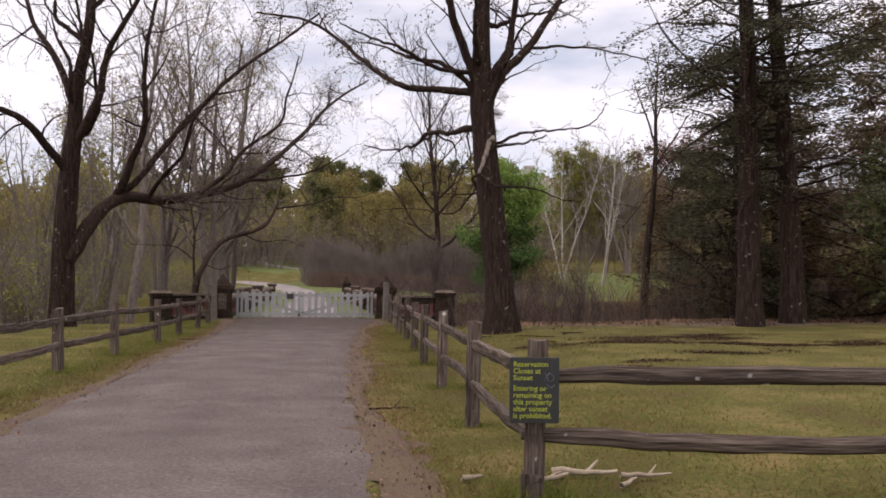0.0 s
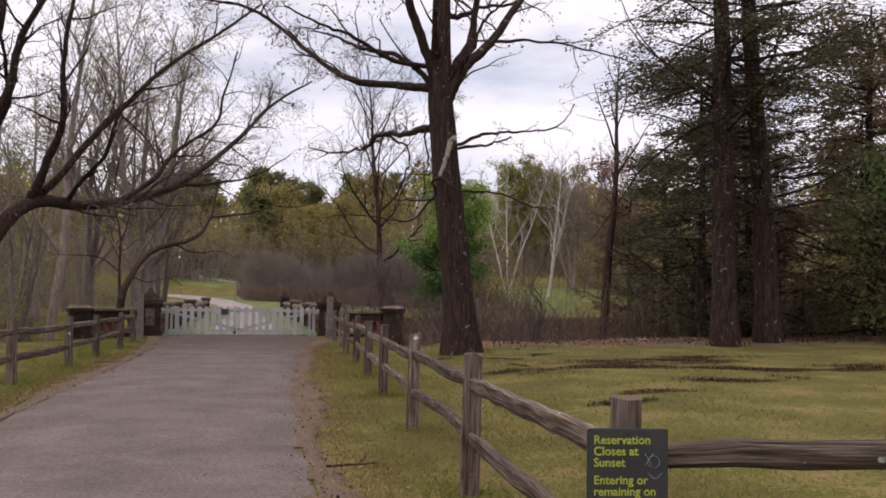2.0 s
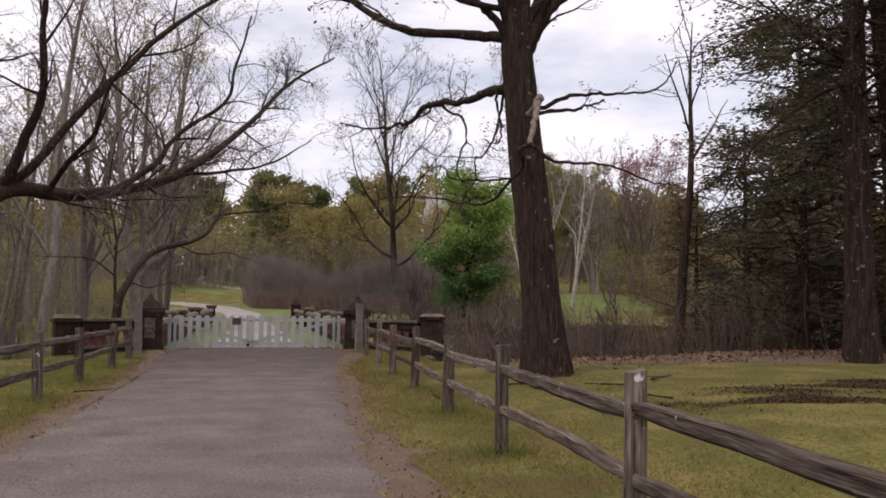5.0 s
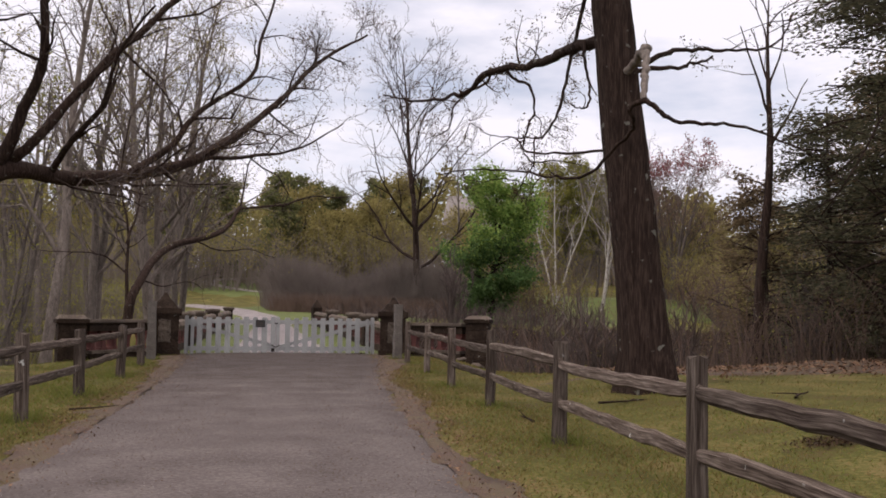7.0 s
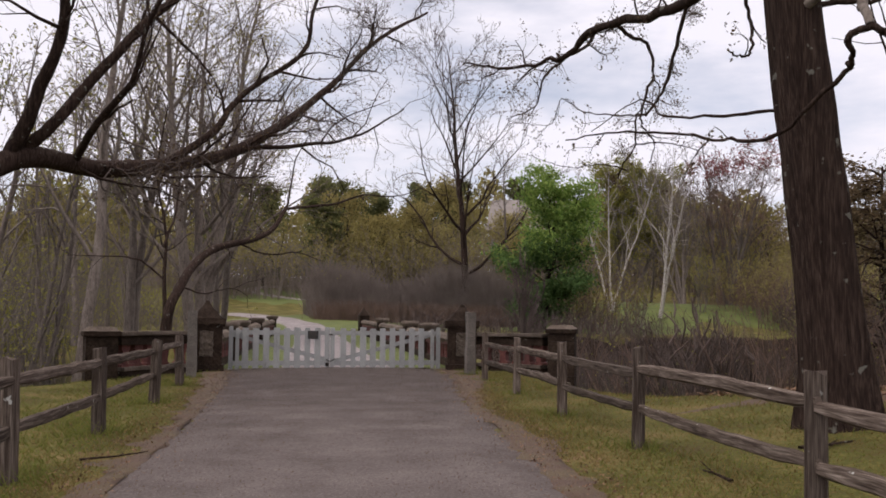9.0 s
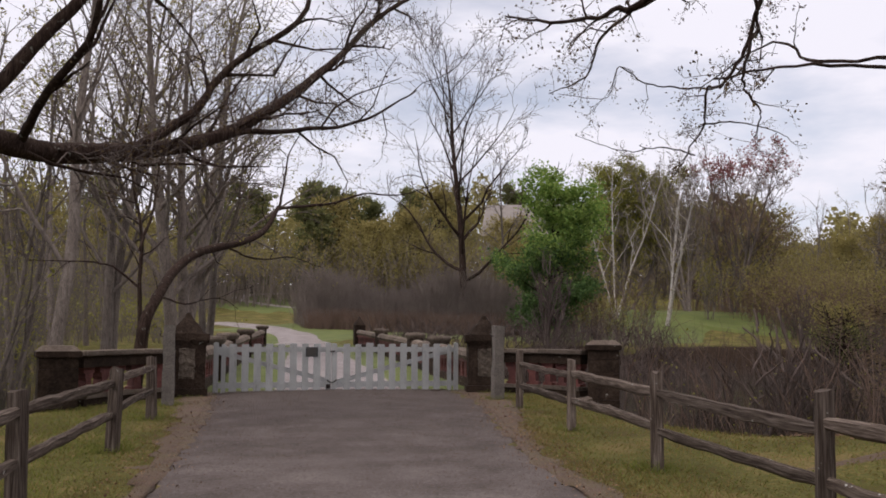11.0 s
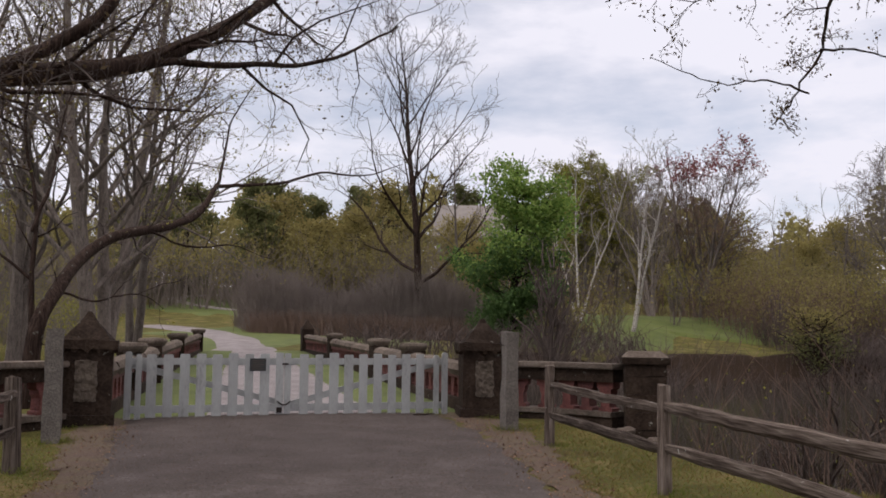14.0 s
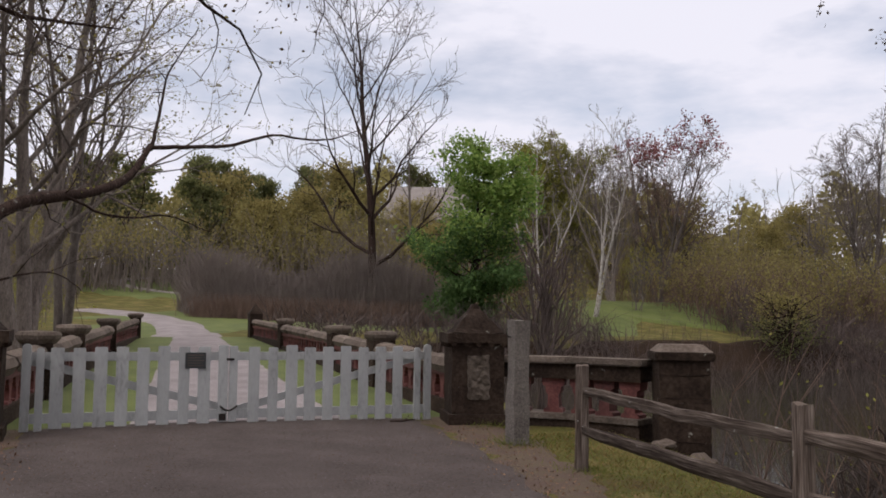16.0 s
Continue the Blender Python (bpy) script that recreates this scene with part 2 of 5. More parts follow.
CHALK = material("chalk_scrawl", [(0.3, (0.1, 0.12, 0.15)), (0.7, (0.16, 0.18, 0.22))], 10, rough=0.8, bump=0, vary=0)
WALLSTUCCO = material("grey_house_wall", [(0.3, (0.3, 0.28, 0.26)), (0.7, (0.42, 0.4, 0.37))], 1.5, rough=0.9, bump=0.2, vary=0)
ROOFING = material("grey_roof", [(0.3, (0.16, 0.14, 0.13)), (0.7, (0.26, 0.235, 0.22))], 1.5, fine=12, rough=0.9, bump=0.3, vary=0)
WINDOWGLASS = material("dark_window_glass", [(0.3, (0.02, 0.022, 0.025)), (0.7, (0.03, 0.032, 0.036))], 2, rough=0.1, bump=0, vary=0)
WATER = material("dark_pond_water", [(0.3, (0.012, 0.012, 0.009)), (0.7, (0.022, 0.02, 0.014))], 0.6, fine=3, rough=0.1, bump=0.2, vary=0, bump_scale=0.04)
for porous in (BARK, STONE, STONE_PALE, COPING, RAILWOOD, ASPHALT, MULCH, TURF):
    porous.node_tree.nodes["Principled BSDF"].inputs["Specular IOR Level"].default_value = 0.12
WATER.node_tree.nodes["Principled BSDF"].inputs["IOR"].default_value = 1.33
WATER.node_tree.nodes["Principled BSDF"].inputs["Specular IOR Level"].default_value = 0.3
FRESHWOOD = material("broken_pale_wood", [(0.3, (0.25, 0.19, 0.13)), (0.7, (0.5, 0.43, 0.34))], 8, (1, 1, 1), fine=40, rough=0.85, bump=0.5, vary=0.2)


# ---- mesh helpers ----
class Soup:
    """Vertices and faces gathered for one mesh."""

    def __init__(self):
        self.v, self.f, self.n = [], [], 0

    def add(self, verts, faces):
        verts = np.asarray(verts, float).reshape(-1, 3)
        self.v.append(verts)
        self.f.append(np.asarray(faces, int) + self.n)
        self.n += len(verts)

    def tube(self, pts, radii, sides=5, flat=1.0):
        """A round or flattened tube along points."""
        pts, radii = np.asarray(pts, float), np.asarray(radii, float)
        tan = np.gradient(pts, axis=0)
        tan /= np.linalg.norm(tan, axis=1)[:, None] + 1e-9
        ref = np.array([0.0, 0.0, 1.0]) if abs(tan[0][2]) < 0.8 else np.array([1.0, 0.0, 0.0])
        a = np.cross(tan, ref)
        a /= np.linalg.norm(a, axis=1)[:, None] + 1e-9
        b = np.cross(a, tan)
        ang = np.arange(sides) * 2 * math.pi / sides
        ring = (a[:, None] * np.cos(ang)[None, :, None] * flat + b[:, None] * np.sin(ang)[None, :, None]) * radii[:, None, None] + pts[:, None]
        n = len(pts)
        i, j = np.meshgrid(np.arange(n - 1), np.arange(sides), indexing="ij")
        k = (j + 1) % sides
        self.add(ring, np.stack([i * sides + j, i * sides + k, (i + 1) * sides + k, (i + 1) * sides + j], -1).reshape(-1, 4))
        if sides == 4:
            self.f.append(np.array([[3, 2, 1, 0], [0, 1, 2, 3]]) + np.array([[self.n - n * 4], [self.n - 4]]))

    def quads(self, centres, size, rng, aspect=1.6, level=0.0, along=None):
        """Small leaves at centres, each turned its own way; level 1 lays them flat."""
        c = np.asarray(centres, float)
        n = len(c)
        u = rng.normal(size=(n, 3)) if along is None else along + rng.normal(size=(n, 3)) * 0.4
        u[:, 2] *= 1 - 0.7 * level
        u /= np.linalg.norm(u, axis=1)[:, None] + 1e-9
        w = rng.normal(size=(n, 3)) * (1 - level) + np.array([0, 0, level * 1.5])
        s = np.cross(u, w)
        s /= np.linalg.norm(s, axis=1)[:, None] + 1e-9
        k = size * rng.uniform(0.6, 1.3, n)[:, None]
        u, s = u * k * aspect / 2, s * k / 2
        v = np.stack([c - u, c + s * 0.9 + u * 0.1, c + u, c - s * 0.9 + u * 0.1], 1)
        self.add(v, np.arange(n * 4).reshape(n, 4))

    def mesh(self, name, mat, smooth=True):
        me = bpy.data.meshes.new(name)
        faces = []
        for f in self.f:
            faces.extend(f.tolist())
        me.from_pydata(np.concatenate(self.v).tolist() if self.v else [], [], faces)
        me.materials.append(mat)
        if smooth:
            me.polygons.foreach_set("use_smooth", [True] * len(me.polygons))
        me.update()
        return me


def place(name, me, parent=None, label="", m=None):
    ob = new(name, me)
    if m is not None:
        ob.matrix_basis = m
    if parent is not None:
        ob.parent = parent
    if label:
        ob["label"] = label
    return ob


def part(name, bm, mat, parent, label="", smooth=False, m=None):
    """Links a bmesh as one mesh object under a thing or a part."""
    me = bpy.data.meshes.new(name)
    bm.to_mesh(me)
    bm.free()
    me.materials.append(mat)
    if smooth:
        me.polygons.foreach_set("use_smooth", [True] * len(me.polygons))
    return place(name, me, parent, label, m)


def box(x0, y0, z0, x1, y1, z1, bevel=0.01, rough=0.0, seed=0, cuts=0, taper=1.0, freq=3.1):
    """A bevelled block, uneven by rough; taper narrows its top."""
    bm = bmesh.new()
    bmesh.ops.create_cube(bm, size=1)
    if cuts:
        bmesh.ops.subdivide_edges(bm, edges=bm.edges[:], cuts=cuts, use_grid_fill=True)
    cx, cy = (x0 + x1) / 2, (y0 + y1) / 2
    for v in bm.verts:
        k = taper if v.co.z > 0 else 1.0
        v.co = Vector((cx + v.co.x * (x1 - x0) * k, cy + v.co.y * (y1 - y0) * k, (z0 + z1) / 2 + v.co.z * (z1 - z0)))
    if bevel and not cuts:
        bmesh.ops.bevel(bm, geom=bm.edges[:], offset=bevel, segments=2, affect="EDGES")
    if rough:
        for v in bm.verts:
            v.co += noise.noise_vector(v.co * freq + Vector((seed * 7.3, 0, 0))) * rough
    return bm


def empty(name, at=(0, 0, 0), turn=0.0):
    ob = new(name)
    ob.matrix_basis = pose(*at, 0, 0, turn)
    return ob


def smooth_step(a):
    a = np.clip(a, 0, 1)
    return a * a * (3 - 2 * a)


# ---- lie of the land ----
FENCE_R = lambda y: 3.22 + 0.1555 * y
FENCE_L = lambda y: -3.14 + 0.112 * y
ROAD_Y = [-70, -36, -30.5, -25.2, -20, -15.7, -10, -6.5, -3.0, 0.3]
ROAD_L = [-9.5, -6.1, -5.6, -5.1, -4.5, -4.0, -3.4, -3.1, -2.85, -2.75]
ROAD_R = [-6.0, -3.0, -2.35, -1.72, -1.0, -0.3, 0.7, 1.45, 2.3, 2.6]
BRIDGE_L = lambda y: -3.1 + 0.115 * y
BRIDGE_R = lambda y: 3.2 + 0.09 * y
DECK = lambda y: 0.014 * y
BRIDGE_END = 33.0


def land(x, y):
    """Height of the ground."""
    x, y = np.asarray(x, float), np.asarray(y, float)
    z = -0.13 * np.clip(-y / 27, 0, 1.4)
    off = x - FENCE_R(y)
    z = z + (0.26 * smooth_step((off - 0.4) / 3.2) + 0.012 * np.clip(off - 3, 0, 30)) * smooth_step((-4 - y) / 6) * smooth_step((y + 33) / 14)
    valley = smooth_step((33 - y) / 5)
    z = z - 2.1 * smooth_step((off - 1.3) / 3.2) * smooth_step((y + 11.5 - 0.25 * np.clip(off - 3, 0, 20)) / 6) * valley
    left = FENCE_L(y) - x
    z = z - 1.7 * smooth_step((left - 1.6) / 4) * smooth_step((y + 6) / 6) * valley
    z = z - 1.9 * smooth_step((y - 0.9) / 0.5) * smooth_step((off + 1.5) / 1.0 + 2) * smooth_step((left + 4) / 1.0) * valley * (np.abs(x) < 7.5)
    z = np.maximum(z, -2.1)
    up = np.clip(y - 33, 0, 75)
    z = z + 0.44 * smooth_step((y - 28) / 6) + 0.0576 * up + 0.0435 * np.clip(y - 62, 0, 46) + 0.05 * np.clip(y - 95, 0, 60)
    z = z + 1.5 * smooth_step((x - 22) / 7) * smooth_step((y - 36) / 13)
    z = z + 0.035 * np.sin(x * 0.9 + 1) * np.sin(y * 0.7) * smooth_step((np.abs(x + 1.5) - 3) / 3)
    return z


def ground_z(x, y):
    return float(land(x, y))


xs = np.concatenate([[-2500, -900, -400, -200, -120, -80, -55], np.arange(-40, -12, 1.5), np.arange(-12, 14, 0.4), np.arange(14, 60, 1.5), [70, 90, 130, 200, 400, 900, 2500]])
ys = np.concatenate([[-2500, -900, -300, -140, -90, -65], np.arange(-50, -38, 1.0), np.arange(-38, 6, 0.4), np.arange(6, 80, 1.2), [85, 95, 105, 120, 140, 170, 250, 500, 1000, 2500]])
gx, gy = np.meshgrid(xs, ys, indexing="ij")
gz = land(gx, gy)
ny = len(ys)
ii, jj = np.meshgrid(np.arange(len(xs) - 1), np.arange(ny - 1), indexing="ij")
soup = Soup()
soup.add(np.stack([gx, gy, gz], -1), np.stack([ii * ny + jj, (ii + 1) * ny + jj, (ii + 1) * ny + jj + 1, ii * ny + jj + 1], -1).reshape(-1, 4))
tagged(place("ground", soup.mesh("ground", TURF)), "patchy spring turf, straw and green, over uneven ground", "ground", kind="structure")


def ribbon(name, mat, path, lift, label, category, across=7, ragged=0.12, seed=1, follow=True):
    """A strip that lies on the ground between two edges: rows of (left point, right point)."""
    rng = np.random.default_rng(seed)
    s, n = Soup(), len(path)
    v = []
    for (lx, ly, lz), (rx, ry, rz) in path:
        jl, jr = rng.normal(0, ragged, 2)
        for k in range(across):
            f = k / (across - 1)
            e = (jl if k == 0 else jr if k == across - 1 else 0)
            w = math.hypot(rx - lx, ry - ly)
            f2 = f + (e / w if w else 0)
            x, y = lx + (rx - lx) * f2, ly + (ry - ly) * f2
            z = (ground_z(x, y) if follow else lz + (rz - lz) * f) + lift * (0.25 + 0.75 * math.sin(math.pi * min(1, max(0, f))) ** 0.5) - (0.02 if k in (0, across - 1) else 0)
            v.append((x, y, z))
    i, j = np.meshgrid(np.arange(n - 1), np.arange(across - 1), indexing="ij")
    s.add(v, np.stack([i * across + j, i * across + j + 1, (i + 1) * across + j + 1, (i + 1) * across + j], -1).reshape(-1, 4))
    return tagged(place(name, s.mesh(name, mat)), label, category, kind="structure")


road_rows = [((np.interp(y, ROAD_Y, ROAD_L), y, 0), (np.interp(y, ROAD_Y, ROAD_R), y, 0)) for y in np.arange(-70, 0.31, 0.3)]
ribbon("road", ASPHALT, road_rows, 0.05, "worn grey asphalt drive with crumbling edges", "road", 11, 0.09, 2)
ribbon("verge_right", VERGE, [((r[0] - 0.2, y, 0), (r[0] + 0.22 + 0.14 * math.sin(y * 0.8) + 0.8 * max(0, min(1, (y + 7) / 5)), y, 0)) for l, r in road_rows for y in [r[1]]], 0.022, "reddish leaf-littered soil along the drive edge", "soil", 5, 0.17, 3)
ribbon("verge_left", VERGE, [((l[0] - 0.14 - 0.1 * math.sin(y * 0.6) - 0.6 * max(0, min(1, (y + 7) / 5)), y, 0), (l[0] + 0.25, y, 0)) for l, r in road_rows for y in [l[1]]], 0.022, "brown leaf-littered soil along the drive edge", "soil", 5, 0.17, 4)


def blob(name, mat, cx, cy, rx, ry, seed, label, lift=0.02):
    """An uneven patch lying on the ground."""
    rng = np.random.default_rng(seed)
    v, f = [(cx, cy, ground_z(cx, cy) + lift)], []
    rings, seg = 5, 30
    ph = rng.uniform(0, 6.28, 4)
    for i in range(1, rings + 1):
        for k in range(seg):
            a = k * 2 * math.pi / seg
            r = (1 + 0.25 * math.sin(3 * a + ph[0]) + 0.18 * math.sin(5 * a + ph[1]) + 0.12 * math.sin(9 * a + ph[2])) * i / rings
            x, y = cx + rx * r * math.cos(a), cy + ry * r * math.sin(a)
            v.append((x, y, ground_z(x, y) + (lift if i < rings else -0.01)))
    f3 = [(0, 1 + k, 1 + (k + 1) % seg) for k in range(seg)]
    f4 = [(1 + (i - 1) * seg + k, 1 + i * seg + k, 1 + i * seg + (k + 1) % seg, 1 + (i - 1) * seg + (k + 1) % seg) for i in range(1, rings) for k in range(seg)]
    me = bpy.data.meshes.new(name)
    me.from_pydata(v, [], f3 + f4)
    me.materials.append(mat)
    return tagged(place(name, me), label, "soil", kind="structure")


for k, (cx, cy, rx, ry) in enumerate([(4.1, -20.1, 1.2, 0.5), (6.2, -20.6, 1.0, 0.45), (5.3, -22.2, 0.9, 0.3), (3.2, -23.3, 0.45, 0.16), (2.3, -23.9, 0.35, 0.14), (5.6, -18.9, 1.5, 0.45), (8.2, -20.8, 1.3, 0.45), (7.0, -18.2, 1.2, 0.35), (2.6, -19.4, 0.6, 0.22)]):
    rng = np.random.default_rng(20 + k)
    s = Soup()
    m = int(16000 * rx * ry) + 400
    a, r = rng.uniform(0, 6.28, m), rng.uniform(0, 1, m) ** 0.6 * (1 + 0.3 * np.sin(rng.uniform(0, 6.28) + 5 * rng.uniform(0, 1, m)))
    px, py = cx + rx * 1.2 * r * np.cos(a), cy + ry * 1.3 * r * np.sin(a)
    keep = np.sin(px * 3.1 + np.sin(py * 4.3 + k)) + np.sin(py * 6.1 + px * 1.3) + rng.normal(0, 0.45, m) > -0.1
    px, py = px[keep], py[keep]
    m = len(px)
    s.quads(np.stack([px, py, land(px, py) + rng.uniform(0.004, 0.03, m)], -1), 0.024, rng, 1.5, 0.9)
    tagged(place("mulch_patch", s.mesh("mulch_patch", ROTTEN, False)), "patch of dark wet leaves rotting on the lawn", "leaves", kind="stuff")
for k, (cx, cy, rx, ry) in enumerate([(10.5, -12.0, 5.5, 2.2), (16.0, -12.0, 4.5, 2.4)]):
    blob("leaf_litter_patch", VERGE, cx, cy, rx, ry, 40 + k, "brown leaf litter beneath the trees")

# pond
soup = Soup()
soup.add([(-60, -14, -1.25), (90, -14, -1.25), (90, 42, -1.25), (-60, 42, -1.25)], [(0, 1, 2, 3)])
tagged(place("water", soup.mesh("water", WATER)), "still dark pond water below the bridge", "water", kind="structure")

# bridge deck and the drive beyond
deck_rows = [((BRIDGE_L(y), y, DECK(y)), (BRIDGE_R(y), y, DECK(y))) for y in np.arange(0.2, BRIDGE_END + 1.1, 1.0)]
bm = bmesh.new()
for (l, r) in deck_rows:
    for p in (l, r, (r[0], r[1], -2.2), (l[0], l[1], -2.2)):
        bm.verts.new(p)
bm.verts.ensure_lookup_table()
for i in range(len(deck_rows) - 1):
    for k in range(4):
        bm.faces.new([bm.verts[4 * i + k], bm.verts[4 * i + (k + 1) % 4], bm.verts[4 * i + 4 + (k + 1) % 4], bm.verts[4 * i + 4 + k]])
bm.faces.new([bm.verts[k] for k in range(4)])
bm.faces.new([bm.verts[4 * (len(deck_rows) - 1) + k] for k in (3, 2, 1, 0)])
tagged(part("bridge_deck", bm, LAWN, None), "grassy deck of the stone bridge", "bridge", kind="structure")
ribbon("bridge_track", GRAVEL, [((l[0] + 1.5, l[1], l[2]), (r[0] - 1.55, r[1], r[2])) for l, r in deck_rows], 0.03, "pale gravel track over the bridge", "track", 7, 0.04, 5, follow=False)


def spline(pts, n):
    """n points on a smooth line through pts."""
    p = np.asarray(pts, float)
    t, ti = np.arange(len(p)), np.linspace(0, len(p) - 1, n)
    m = np.gradient(p, axis=0)
    i = np.minimum(ti.astype(int), len(p) - 2)
    u = (ti - i)[:, None]
    return (2 * u**3 - 3 * u**2 + 1) * p[i] + (u**3 - 2 * u**2 + u) * m[i] + (-2 * u**3 + 3 * u**2) * p[i + 1] + (u**3 - u**2) * m[i + 1]


def track(name, mat, pts, width, lift, label, n=60):
    line = spline(pts, n)
    d = np.gradient(line, axis=0)
    d /= np.linalg.norm(d, axis=1)[:, None]
    rows = [((x - dy * width / 2, y + dx * width / 2, 0), (x + dy * width / 2, y - dx * width / 2, 0)) for (x, y), (dx, dy) in zip(line, d)]
    return ribbon(name, mat, rows, lift, label, "drive", 5, 0.03, 6)


blob("lawn_far", LAWN, 7, 45, 10, 11, 60, "bright green lawn beyond the bridge", 0.04)
blob("lawn_right", LAWN, 32, 46, 17, 10, 61, "bright green lawn on the far bank", 0.14)
blob("lawn_hill", LAWN, 4.5, 80, 5, 12, 62, "green lawn on the hillside", 0.04)
for k in range(7):
    blob("bank_soil", MULCH, 13 + 10 * k, 29.5 + 0.3 * k, 7.0, 3.4, 64 + k, "dark leaf-covered soil of the pond's far bank", 0.05)
track("drive_far", GRAVEL, [(2.9, 32.5), (3.3, 40), (2.6, 48), (1.0, 53.5), (-1.2, 57)], 3.4, 0.1, "pale drive curving up from the bridge")
track("path_hill", GRAVEL, [(13, 74), (6.4, 77), (3.4, 83), (1.8, 90), (3.0, 95), (7.5, 98), (14, 101)], 1.7, 0.12, "pale path winding up the hillside", 30)


# ---- fences ----
def skin(bm, rings, length, girth, shift):
    """Faces between rings, with the grain's coordinates along and round them."""
    uv, n, sides = bm.loops.layers.uv.new("UVMap"), len(rings), len(rings[0])
    for i in range(n - 1):
        for k in range(sides):
            f = bm.faces.new((rings[i][k], rings[i][(k + 1) % sides], rings[i + 1][(k + 1) % sides], rings[i + 1][k]))
            for loop, (a, c) in zip(f.loops, ((i, k), (i, k + 1), (i + 1, k + 1), (i + 1, k))):
                loop[uv].uv = (shift + length * a / (n - 1), shift + girth * c / sides)


def fence_post(parent, x, y, rng, height=1.0, width=0.13):
    """A split post with two slots' shadows, a worn top and a slight lean."""
    z0 = ground_z(x, y) - 0.15
    bm = bmesh.new()
    levels, sides = 7, 8
    prof = [(0.5 * width * rng.uniform(0.85, 1.08)) for _ in range(sides)]
    lean = rng.normal(0, 0.02, 2)
    rings = []
    for i in range(levels):
        f = i / (levels - 1)
        ring = []
        for k in range(sides):
            a = k * 2 * math.pi / sides + 0.39
            r = prof[k] * (1.12 - 0.1 * f) * rng.uniform(0.96, 1.04) * (1.25 if k % 2 == 0 else 1.0)
            ring.append(bm.verts.new((x + r * math.cos(a) + lean[0] * f, y + r * math.sin(a) + lean[1] * f, z0 + (height + 0.15) * f + (rng.normal(0, 0.012) if i == levels - 1 else 0))))
        rings.append(ring)
    skin(bm, rings, height + 0.15, 0.5, rng.uniform(0, 50))
    bm.faces.new(rings[-1])
    return part("post", bm, RAILWOOD, parent)


def fence_rail(parent, a, b, rng, thick=0.06):
    """A split rail, uneven and slightly bowed, tapered at its ends."""
    a, b = np.array(a, float), np.array(b, float)
    wedge = [(-0.75, 0.62), (-0.15, 0.98), (0.62, 0.8), (0.82, 0.1), (0.6, -0.85), (-0.1, -1.0), (-0.7, -0.55)]
    if rng.uniform() < 0.5:
        wedge = [(-u, w) for u, w in wedge[::-1]]
    n, sides = 14, len(wedge)
    prof = rng.uniform(0.85, 1.15, sides)
    d = (b - a) / np.linalg.norm(b - a)
    side = np.cross(d, (0, 0, 1))
    sag, bow = rng.normal(0, 0.02), rng.normal(0, 0.025)
    bm, rings = bmesh.new(), []
    for i in range(n):
        f = i / (n - 1)
        c = a + (b - a) * f + np.array([0, 0, 1]) * (sag * math.sin(math.pi * f) + rng.normal(0, 0.005)) + side * bow * math.sin(math.pi * f)
        end = min(1, 0.6 + 3.5 * min(f, 1 - f))
        ring = []
        for k, (u, w) in enumerate(wedge):
            r = thick * prof[k] * end * rng.uniform(0.92, 1.08)
            ring.append(bm.verts.new(c + side * 0.7 * r * u + np.array([0, 0, 1]) * 0.95 * r * w))
        rings.append(ring)
    skin(bm, rings, float(np.linalg.norm(b - a)), 0.4, rng.uniform(0, 50))
    bm.faces.new(rings[0][::-1])
    bm.faces.new(rings[-1])
    return part("rail", bm, RAILWOOD, parent)


def fence(name, posts, label, seed, height=1.0, rails=(0.40, 0.78), heights=None):
    rng = np.random.default_rng(seed)
    top = tagged(empty(name, (0, 0, 0)), label, "fence")
    for i, (x, y) in enumerate(posts):
        fence_post(top, x, y, rng, (heights[i] if heights else height) + rng.normal(0, 0.02))
    for (x0, y0), (x1, y1) in zip(posts, posts[1:]):
        d = np.array([x1 - x0, y1 - y0])
        d = d / np.linalg.norm(d) * 0.07
        for h in rails:
            fence_rail(top, (x0 - d[0], y0 - d[1], ground_z(x0, y0) + h + rng.normal(0, 0.012)), (x1 + d[0], y1 + d[1], ground_z(x1, y1) + h + rng.normal(0, 0.012)), rng)
    return top


SIGN_POST = (-1.53, -30.75)
fence("split_rail_fence", [SIGN_POST, (-1.08, -27.8), (-0.58, -24.6), (-0.06, -21.25), (0.47, -18.03), (1.05, -14.47), (1.5, -11.32), (2.04, -7.88), (2.52, -4.45)],
      "weathered grey split-rail cedar fence beside the drive", 5)
fence("split_rail_fence", [(-6.25, -28.1), (-5.95, -25.0), (-5.62, -21.9), (-5.2, -18.65), (-4.64, -15.35), (-4.32, -12.3), (-3.94, -8.8), (-3.66, -5.15)],
      "weathered grey split-rail fence along the grassy verge", 6, 0.95)
fence("split_rail_fence", [SIGN_POST, (1.6, -31.6), (4.75, -32.4), (7.9, -33.2)], "weathered split-rail fence with lichen, across the lawn", 9, 0.95, (0.41, 0.77), heights=[0.2, 0.95, 0.95, 0.95])


# ---- sign ----
def text_mesh(name, body, size, mat, parent, x, y, z):
    c = bpy.data.curves.new(name, "FONT")
    c.body, c.size, c.align_x, c.extrude, c.offset, c.space_line = body, size, "LEFT", 0.0012, 0.0006, 0.93
    tmp = bpy.data.objects.new("tmp", c)
    scene.collection.objects.link(tmp)
    me = bpy.data.meshes.new_from_object(tmp.evaluated_get(bpy.context.evaluated_depsgraph_get()))
    bpy.data.objects.remove(tmp)
    me.materials.append(mat) if not me.materials else None
    me.materials[0] = mat
    return place(name, me, parent, "", pose(x, y, z, 90, 0, 0))


